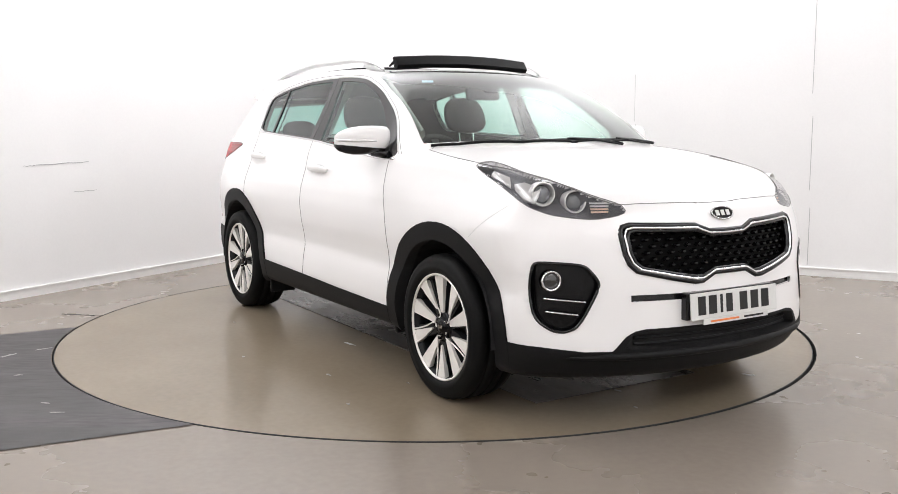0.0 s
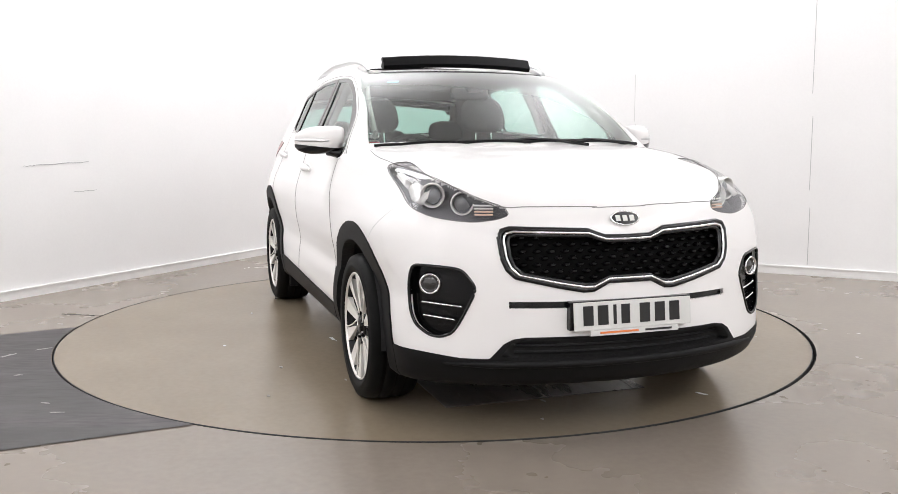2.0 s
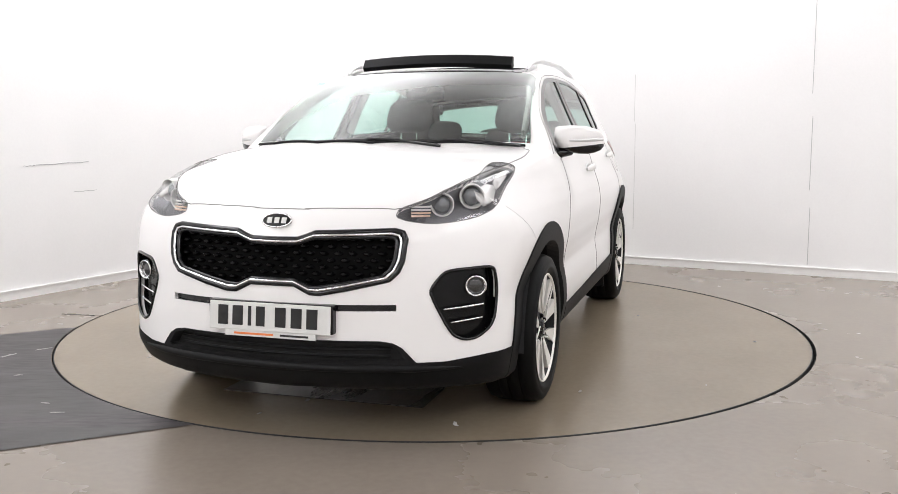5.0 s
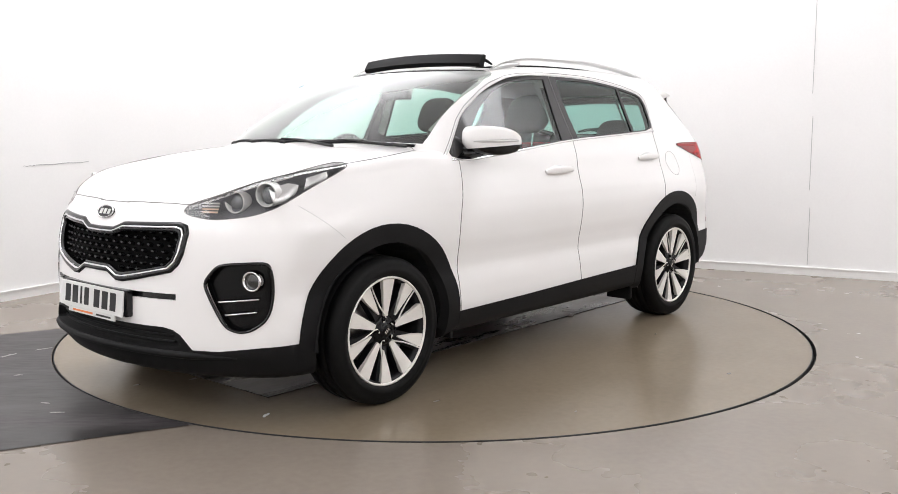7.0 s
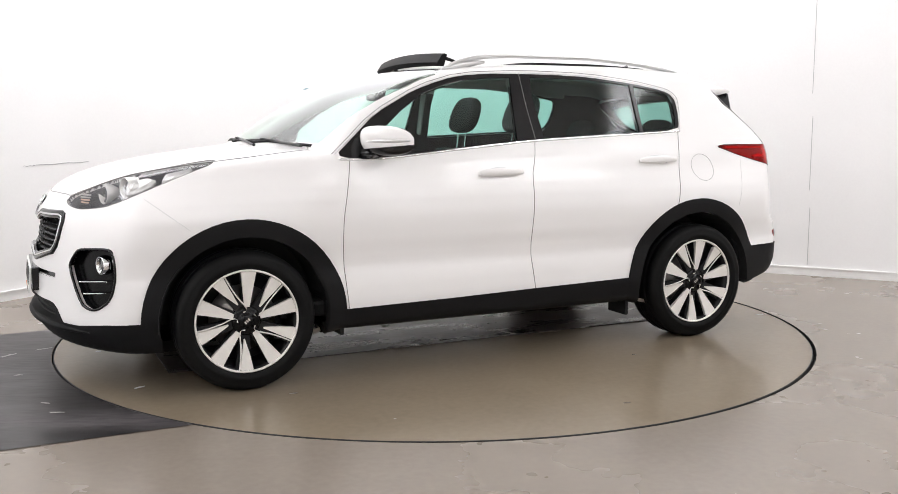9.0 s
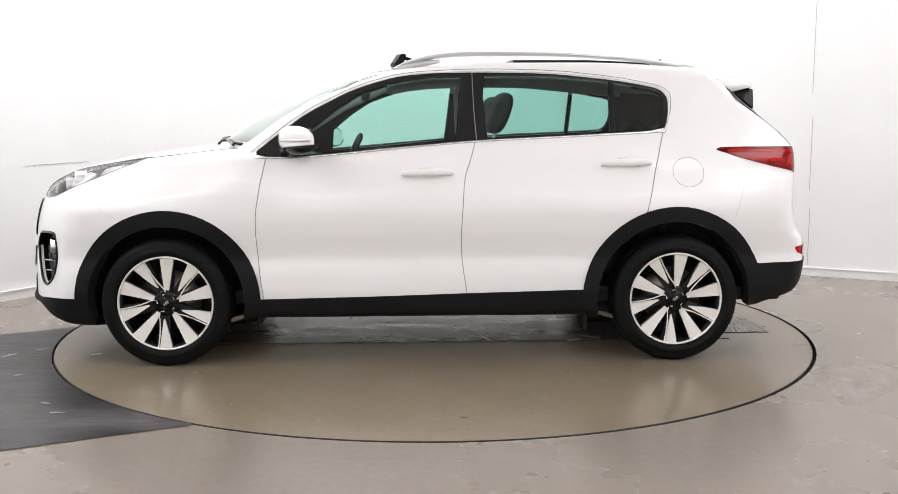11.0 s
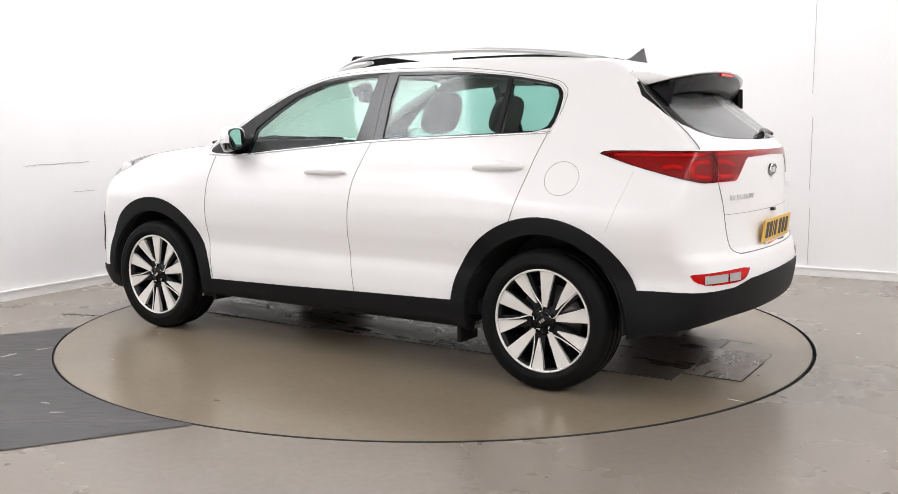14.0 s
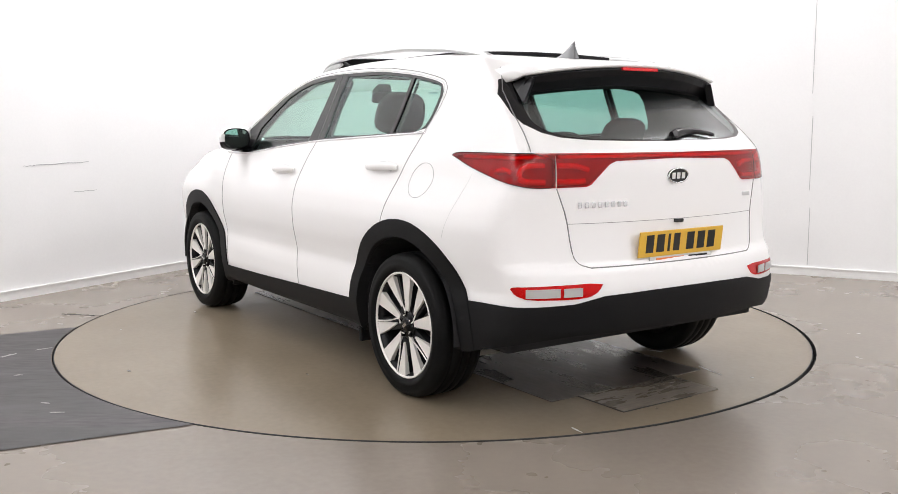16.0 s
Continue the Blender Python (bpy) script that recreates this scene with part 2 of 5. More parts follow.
def tube(bm, pts, r, sides=8, flat=1.0, closed=False):
    """A round bar along points; flat squeezes it across."""
    pts = [Vector(p) for p in pts]
    rings = []
    n = len(pts)
    for i, p in enumerate(pts):
        d = (pts[(i + 1) % n] - pts[i - 1]) if closed else (pts[min(i + 1, n - 1)] - pts[max(i - 1, 0)])
        d.normalize()
        ref = Vector((0, 0, 1)) if abs(d.z) < 0.95 else Vector((1, 0, 0))
        a = d.cross(ref).normalized()
        b = a.cross(d)
        rr = r[i] if isinstance(r, (list, tuple)) else r
        rings.append([bm.verts.new(p + a * math.cos(2 * math.pi * k / sides) * rr * flat + b * math.sin(2 * math.pi * k / sides) * rr) for k in range(sides)])
    for i in range(n if closed else n - 1):
        for k in range(sides):
            bm.faces.new((rings[i][k], rings[(i + 1) % n][k], rings[(i + 1) % n][(k + 1) % sides], rings[i][(k + 1) % sides]))
    if not closed:
        bm.faces.new(rings[0][::-1])
        bm.faces.new(rings[-1])
    return bm


def lathe(bm, profile, seg=64, m=None):
    """Turn a profile of (radius, height) rows about z."""
    m = m or Matrix()
    rings = [[bm.verts.new(m @ Vector((r * math.cos(2 * math.pi * k / seg), r * math.sin(2 * math.pi * k / seg), h))) for k in range(seg)] for r, h in profile]
    for a, b in zip(rings, rings[1:]):
        for k in range(seg):
            bm.faces.new((a[k], a[(k + 1) % seg], b[(k + 1) % seg], b[k]))
    return rings


def prism(bm, poly, z0, z1, m=None):
    m = m or Matrix()
    lo = [bm.verts.new(m @ Vector((x, y, z0))) for x, y in poly]
    hi = [bm.verts.new(m @ Vector((x, y, z1))) for x, y in poly]
    bm.faces.new(lo[::-1])
    bm.faces.new(hi)
    for i in range(len(poly)):
        j = (i + 1) % len(poly)
        bm.faces.new((lo[i], lo[j], hi[j], hi[i]))


def arc(r, a0, a1, n, cx=0.0, cy=0.0):
    return [(cx + r * math.cos(radians(a0 + (a1 - a0) * i / n)), cy + r * math.sin(radians(a0 + (a1 - a0) * i / n))) for i in range(n + 1)]


# joints: metres from the corner, then runs (from z, to z, sideways)
SEAM_A = (4.85, [(0.085, 0.572, 0.01), (0.715, 1.324, 0.0), (1.511, 4.2, -0.01)])
SEAM_B = (3.35, [(0.32, 1.27, 0.01), (1.29, 1.704, 0.0)])
# scratches: metres from the corner, height, length, rise, thickness
SCRATCH = [(3.3, 0.972, 0.5, 0.012, 0.0035), (3.1, 0.751, 0.22, 0.004, 0.0025), (3.58, 0.963, 0.1, 0.002, 0.002)]


# ---- the studio ----
def build_room():
    # floor: a sheet with a round hole for the turntable
    bm = bmesh.new()
    seg = 160
    ring = [bm.verts.new((0.011 + R_TABLE * math.cos(2 * math.pi * k / seg), R_TABLE * math.sin(2 * math.pi * k / seg), 0)) for k in range(seg)]
    far = [bm.verts.new((v.co.x * 6.5, v.co.y * 6.5, 0)) for v in ring]
    for k in range(seg):
        j = (k + 1) % seg
        bm.faces.new((ring[k], far[k], far[j], ring[j]))
    tagged(finish(bm, "floor", M_FLOOR), "smooth beige-grey polished resin studio floor", "floor", kind="structure")
    bm = bmesh.new()
    ring = [bm.verts.new((0.011 + R_TABLE * math.cos(2 * math.pi * k / seg), R_TABLE * math.sin(2 * math.pi * k / seg), -0.001)) for k in range(seg)]
    low = [bm.verts.new(v.co - Vector((0, 0, 0.06))) for v in ring]
    for k in range(seg):
        bm.faces.new((low[k], ring[k], ring[(k + 1) % seg], low[(k + 1) % seg]))
    bm.faces.new(low)
    tagged(finish(bm, "turntable_pit", M_GROOVE), "dark shallow pit round the turntable edge", "floor pit", kind="structure")
    # far walls with a rounded corner between them
    rad = 0.7
    a0, b0 = room(rad, 0), room(0, rad)
    centre = room(rad, rad)
    line = [room(LEN_L, 0), a0]
    t0, t1 = math.atan2(a0.y - centre.y, a0.x - centre.x), math.atan2(b0.y - centre.y, b0.x - centre.x)
    if t1 > t0:
        t1 -= 2 * math.pi
    for i in range(1, 16):
        t = t0 + (t1 - t0) * i / 16
        line.append(Vector((centre.x + rad * math.cos(t), centre.y + rad * math.sin(t), 0)))
    line += [b0, room(0, LEN_R)]

    def offset(d):
        out = []
        for i, p in enumerate(line):
            t = (line[min(i + 1, len(line) - 1)] - line[max(i - 1, 0)]).normalized()
            out.append(p + Vector((-t.y, t.x, 0)) * d)
        return out

    def ribbon(name, d0, d1, z0, z1, mat, label, cat):
        bm = bmesh.new()
        p, q = offset(d0), offset(d1)
        rows = [[bm.verts.new((v.x, v.y, z)) for v in s] for s, z in ((p, z0), (p, z1), (q, z1), (q, z0))]
        for a, b in zip(rows, rows[1:] + rows[:1]):
            for i in range(len(p) - 1):
                bm.faces.new((a[i], a[i + 1], b[i + 1], b[i]))
        bmesh.ops.recalc_face_normals(bm, faces=bm.faces[:])
        ob = finish(bm, name, mat)
        return tagged(ob, label, cat, kind="structure")

    ribbon("wall_far", 0.0, 0.15, 0, HIGH, M_WALL, "plain white painted studio wall with a rounded corner", "wall")
    ribbon("baseboard", -0.014, 0.001, 0, 0.062, M_SKIRT, "low white painted skirting board along the wall", "skirting board")
    ribbon("baseboard_cap", -0.02, 0.001, 0.062, 0.072, M_SKIRT, "thin white lip on top of the skirting", "skirting board")
    # walls behind the camera and ceiling
    for name, p, q in (("wall_near", room(LEN_L, -0.2), room(LEN_L, LEN_R + 0.2)), ("wall_side", room(-0.2, LEN_R), room(LEN_L + 0.2, LEN_R))):
        bm = bmesh.new()
        d = (q - p).normalized()
        nrm = Vector((d.y, -d.x, 0)) * 0.15
        c = room(LEN_L / 2, LEN_R / 2)
        if (p + nrm - c).length < (p - c).length:
            nrm = -nrm
        vs = [bm.verts.new(v) for v in (p, q, q + nrm, p + nrm)]
        top = [bm.verts.new(v.co + Vector((0, 0, HIGH))) for v in vs]
        for i in range(4):
            j = (i + 1) % 4
            bm.faces.new((vs[i], vs[j], top[j], top[i]))
        tagged(finish(bm, name, M_WALL), "plain white painted studio wall", "wall", kind="structure")
    bm = bmesh.new()
    lo = [bm.verts.new(room(a, b, HIGH)) for a, b in ((-0.2, -0.2), (LEN_L + 0.2, -0.2), (LEN_L + 0.2, LEN_R + 0.2), (-0.2, LEN_R + 0.2))]
    hi = [bm.verts.new(v.co + Vector((0, 0, 0.1))) for v in lo]
    bm.faces.new(lo)
    bm.faces.new(hi)
    for i in range(4):
        bm.faces.new((lo[i], lo[(i + 1) % 4], hi[(i + 1) % 4], hi[i]))
    tagged(finish(bm, "ceiling", M_CEIL), "plain white studio ceiling", "ceiling", kind="structure")
    # lit ceiling panels
    turn = math.degrees(math.atan2(ALONG_L.y, ALONG_L.x))
    first = None
    for a, b in PANELS:
        m = Matrix.Translation(room(a, b, HIGH)) @ pose(0, 0, 0, 0, 0, turn)
        if first is None:
            first = new("ceiling_light")
            first.matrix_world = m
            bm = bmesh.new()
            for lo_, hi_ in (((-1.2, -0.8, -0.1), (1.2, -0.75, 0)), ((-1.2, 0.75, -0.1), (1.2, 0.8, 0)), ((-1.2, -0.75, -0.1), (-1.15, 0.75, 0)), ((1.15, -0.75, -0.1), (1.2, 0.75, 0))):
                box(bm, lo_, hi_)
            part("frame", bm, M_SKIRT, first)
            bm = bmesh.new()
            box(bm, (-1.15, -0.75, -0.06), (1.15, 0.75, -0.04))
            part("diffuser", bm, M_PANEL, first)
            tagged(first, "large lit white ceiling light panel", "ceiling light", "ceiling lights")
        else:
            copy_thing(first, m)
    # joints between the boards of the wall, in broken runs, and old scratches
    def groove(name, b, runs, lean=0.0, mat=M_MARK):
        bm = bmesh.new()
        for z0, z1, db in runs:
            p = room(0.0, b + db, 0)
            n = ALONG_L
            q = [p + n * 0.0008 + ALONG_R * s for s in (-0.0022, 0.0022)]
            vs = [bm.verts.new((v.x + e, v.y, z)) for z, e in ((z0, 0), (z1, lean)) for v in q]
            w = [bm.verts.new(v.co + n * 0.0022) for v in vs]
            for f in ((0, 1, 3, 2),):
                bm.faces.new([w[i] for i in f])
            for i, j in ((0, 1), (1, 3), (3, 2), (2, 0)):
                bm.faces.new((vs[i], vs[j], w[j], w[i]))
        tagged(finish(bm, name, mat), "fine grey vertical joint line in the white wall", "wall joint", kind="structure")
    groove("wall_joint", SEAM_A[0], SEAM_A[1])
    groove("wall_joint_faint", SEAM_B[0], SEAM_B[1], mat=M_FAINT)
    for a, z, w, up, th in SCRATCH:
        bm = bmesh.new()
        p = [room(a - w * (i / 8 - 0.5), 0, z + up * (i / 8 - 0.5) + 0.003 * math.sin(i * 1.7)) + ALONG_R * 0.001 for i in range(9)]
        tube(bm, p, [th * (0.4 + 0.6 * math.sin(math.pi * (i + 1) / 10)) for i in range(9)], 5)
        tagged(finish(bm, "wall_scratch", M_MARK), "thin grey scratch on the white wall", "scratch", kind="structure")
    # dark strip of floor that leads onto the turntable
    a0, a1 = math.degrees(math.atan2(-0.058, -2.249)) % 360, math.degrees(math.atan2(-2.007, -1.024)) % 360
    bm = bmesh.new()
    edge = arc(R_TABLE + 0.003, a0, a1, 40, 0.011)
    d0, d1 = Vector((-0.37, -0.203)).normalized(), Vector((-0.657, -0.301)).normalized()
    outer = [(x + (d0.x + (d1.x - d0.x) * i / 40) * 3.2, y + (d0.y + (d1.y - d0.y) * i / 40) * 3.2) for i, (x, y) in enumerate(edge)]
    lo = [[bm.verts.new((x, y, z)) for x, y in s] for s, z in ((edge, 0.0), (edge, 0.004), (outer, 0.004), (outer, 0.0))]
    for a, b in zip(lo, lo[1:]):
        for i in range(40):
            bm.faces.new((a[i], b[i], b[i + 1], a[i + 1]))
    bmesh.ops.recalc_face_normals(bm, faces=bm.faces[:])
    tagged(finish(bm, "floor_dark_strip", M_DARK_FLOOR), "dark worn steel strip in the floor leading onto the turntable", "floor strip", kind="structure")
    strip = bpy.data.objects["floor_dark_strip"]
    rnd = random.Random(9)
    for x, y, w, h, a in STRIP_SCRAPES:
        bm = bmesh.new()
        prism(bm, scrape(x, y, w, h, a, rnd), 0.004, 0.0055)
        part("scrape", bm, M_SCUFF, strip)
    bm = bmesh.new()
    tube(bm, [(-2.50, 0.375, 0), (-2.36, 0.345, 0), (-2.26, 0.322, 0)], 0.004, 5)
    tagged(finish(bm, "floor_crack", M_GROOVE), "short dark crack in the floor", "crack", kind="structure")


# pale scrapes: place, half length, half width, direction in degrees; on the deck, then on the dark strip
DECK_SCRAPES = [(-1.75, -0.53, 0.1, 0.007, -15), (-2.08, 0.67, 0.045, 0.005, -6), (1.895, 0.707, 0.035, 0.01, 30), (-1.3, -0.62, 0.05, 0.008, 20), (0.2, -0.7, 0.06, 0.01, 5)]
STRIP_SCRAPES = [(-2.33, -0.785, 0.06, 0.012, 60), (-2.2, -0.635, 0.045, 0.007, 42), (-1.757, -1.688, 0.026, 0.008, -20), (-1.66, -1.83, 0.035, 0.006, 5), (-2.62, -0.95, 0.05, 0.008, 40), (-2.1, -1.2, 0.02, 0.005, 10)]


def scrape(x, y, w, h, a, rnd):
    c, s = math.cos(radians(a)), math.sin(radians(a))
    out = []
    for k in range(14):
        t = 2 * math.pi * k / 14
        q = rnd.uniform(0.45, 1.25)
        u, v = w * q * math.cos(t), h * q * math.sin(t)
        out.append((x + u * c - v * s, y + u * s + v * c))
    return out


def build_turntable():
    root = new("turntable")
    root.location.x = 0.006
    bm = bmesh.new()
    r = R_TABLE - 0.014
    lathe(bm, [(r - 0.001, 0.0), (r * 0.5, 0.0), (0.001, 0.0)], 160)
    part("deck", bm, M_TABLE, root)
    bm = bmesh.new()
    lathe(bm, [(r + 0.001, -0.045), (r + 0.001, -0.002), (r - 0.001, 0.0008), (r - 0.004, 0.0008)], 160)
    part("edge_band", bm, M_GROOVE, root, "dark metal edge band")
    tagged(root, "round turning platform with beige-grey resin top and dark edge gap", "turntable", kind="")
    # worn steel covers under the car; their colour also holds the car's shade
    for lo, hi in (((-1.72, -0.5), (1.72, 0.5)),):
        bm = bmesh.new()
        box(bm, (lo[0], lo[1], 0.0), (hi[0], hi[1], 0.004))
        part("cover_plate", bm, M_COVER_SHADED, root, "worn dark steel cover plate with pale scuffs, darkened further for the shade under the car")
    rnd = random.Random(4)
    for i in range(14):
        bm = bmesh.new()
        x, y, a = rnd.uniform(-1.6, 1.6), rnd.uniform(-0.5, 0.5), rnd.uniform(0, 3.1)
        n = 9
        w, h = rnd.uniform(0.02, 0.09), rnd.uniform(0.006, 0.02)
        poly = []
        for k in range(n):
            t = 2 * math.pi * k / n
            s = rnd.uniform(0.6, 1.2)
            poly.append((x + w * s * math.cos(t) * math.cos(a) - h * s * math.sin(t) * math.sin(a), y + w * s * math.cos(t) * math.sin(a) + h * s * math.sin(t) * math.cos(a)))
        prism(bm, poly, 0.004, 0.0065)
        part("scuff", bm, M_SCUFF, root)
    for i in range(14):
        t, rr = rnd.uniform(0, 6.28), rnd.uniform(0.9, 2.1)
        x, y, w = rr * math.cos(t), rr * math.sin(t), rnd.uniform(0.008, 0.03)
        bm = bmesh.new()
        prism(bm, [(x + w * rnd.uniform(0.5, 1.2) * math.cos(k), y + 0.4 * w * rnd.uniform(0.5, 1.2) * math.sin(k)) for k in (0, 0.9, 1.8, 2.7, 3.6, 4.5, 5.4)], 0.0, 0.0012)
        part("speck", bm, M_HATCH, root, "small dark mark")
    bm = bmesh.new()
    box(bm, (-2.01, -0.285, 0.0), (-1.7, 0.335, 0.0035))
    lid = part("hatch_lid", bm, M_HATCH, root, "scratched dark steel hatch lid")
    bm = bmesh.new()
    for lo, hi in (((-2.015, 0.336), (-1.7, 0.342)), ((-1.699, -0.285), (-1.694, 0.342)), ((-2.016, -0.1), (-2.012, 0.335))):
        box(bm, (lo[0], lo[1], 0.0), (hi[0], hi[1], 0.003))
    part("hatch_joint", bm, M_GROOVE, lid, "dark joint round the hatch lid")
    # pale scrapes left on the deck
    for x, y, w, h, a in DECK_SCRAPES:
        bm = bmesh.new()
        prism(bm, scrape(x, y, w, h, a, rnd), 0.0, 0.0014)
        part("scrape", bm, M_SCUFF, root, "pale scrape")
    return root


# ---- the car's skin, cut into its panels ----
def half_skin():
    """The left half of the skin as a grid: rays leave an axis along the car."""
    phi = np.radians(np.linspace(-90, 90, 133))
    rows = []
    for a in np.radians(np.linspace(90, 3, 34)):
        rows.append((-1.5, -math.sin(a), math.cos(a)))
    for x in np.linspace(-1.5, 1.5, 126):
        rows.append((x, 0.0, 1.0))
    for a in np.radians(np.linspace(3, 90, 34)):
        rows.append((1.5, math.sin(a), math.cos(a)))
    eye = np.array([[(x, 0, 0.75)] * len(phi) for x, s, c in rows]).reshape(-1, 3)
    way = np.array([[(s, c * math.cos(p), c * math.sin(p)) for p in phi] for x, s, c in rows]).reshape(-1, 3)
    pts = skin(eye, way)
    pts[:, 1] = np.where(np.abs(pts[:, 1]) < 1e-6, 0, pts[:, 1])
    bm = bmesh.new()
    vs = [bm.verts.new(p) for p in pts]
    n = len(phi)
    for i in range(len(rows) - 1):
        for j in range(n - 1):
            bm.faces.new((vs[i * n + j], vs[i * n + j + 1], vs[(i + 1) * n + j + 1], vs[(i + 1) * n + j]))
    bmesh.ops.remove_doubles(bm, verts=bm.verts[:], dist=1e-5)
    bm.normal_update()
    return bm


ROOT2 = math.sqrt(0.5)
# the ways in which outlines are thrown on the skin: two axes of the outline, the axis along which it is thrown
THROW = {"side": ((1, 0, 0), (0, 0, 1), (0, 1, 0)), "front": ((0, 1, 0), (0, 0, 1), (1, 0, 0)), "rear": ((0, 1, 0), (0, 0, 1), (-1, 0, 0)),
         "top": ((1, 0, 0), (0, 1, 0), (0, 0, 1)), "front_corner": ((ROOT2, -ROOT2, 0), (0, 0, 1), (ROOT2, ROOT2, 0)),
         "rear_corner": ((-ROOT2, -ROOT2, 0), (0, 0, 1), (-ROOT2, ROOT2, 0))}


def wheel_arch(cx, cz, r):
    return arc(r, -35, 215, 40, cx, cz)


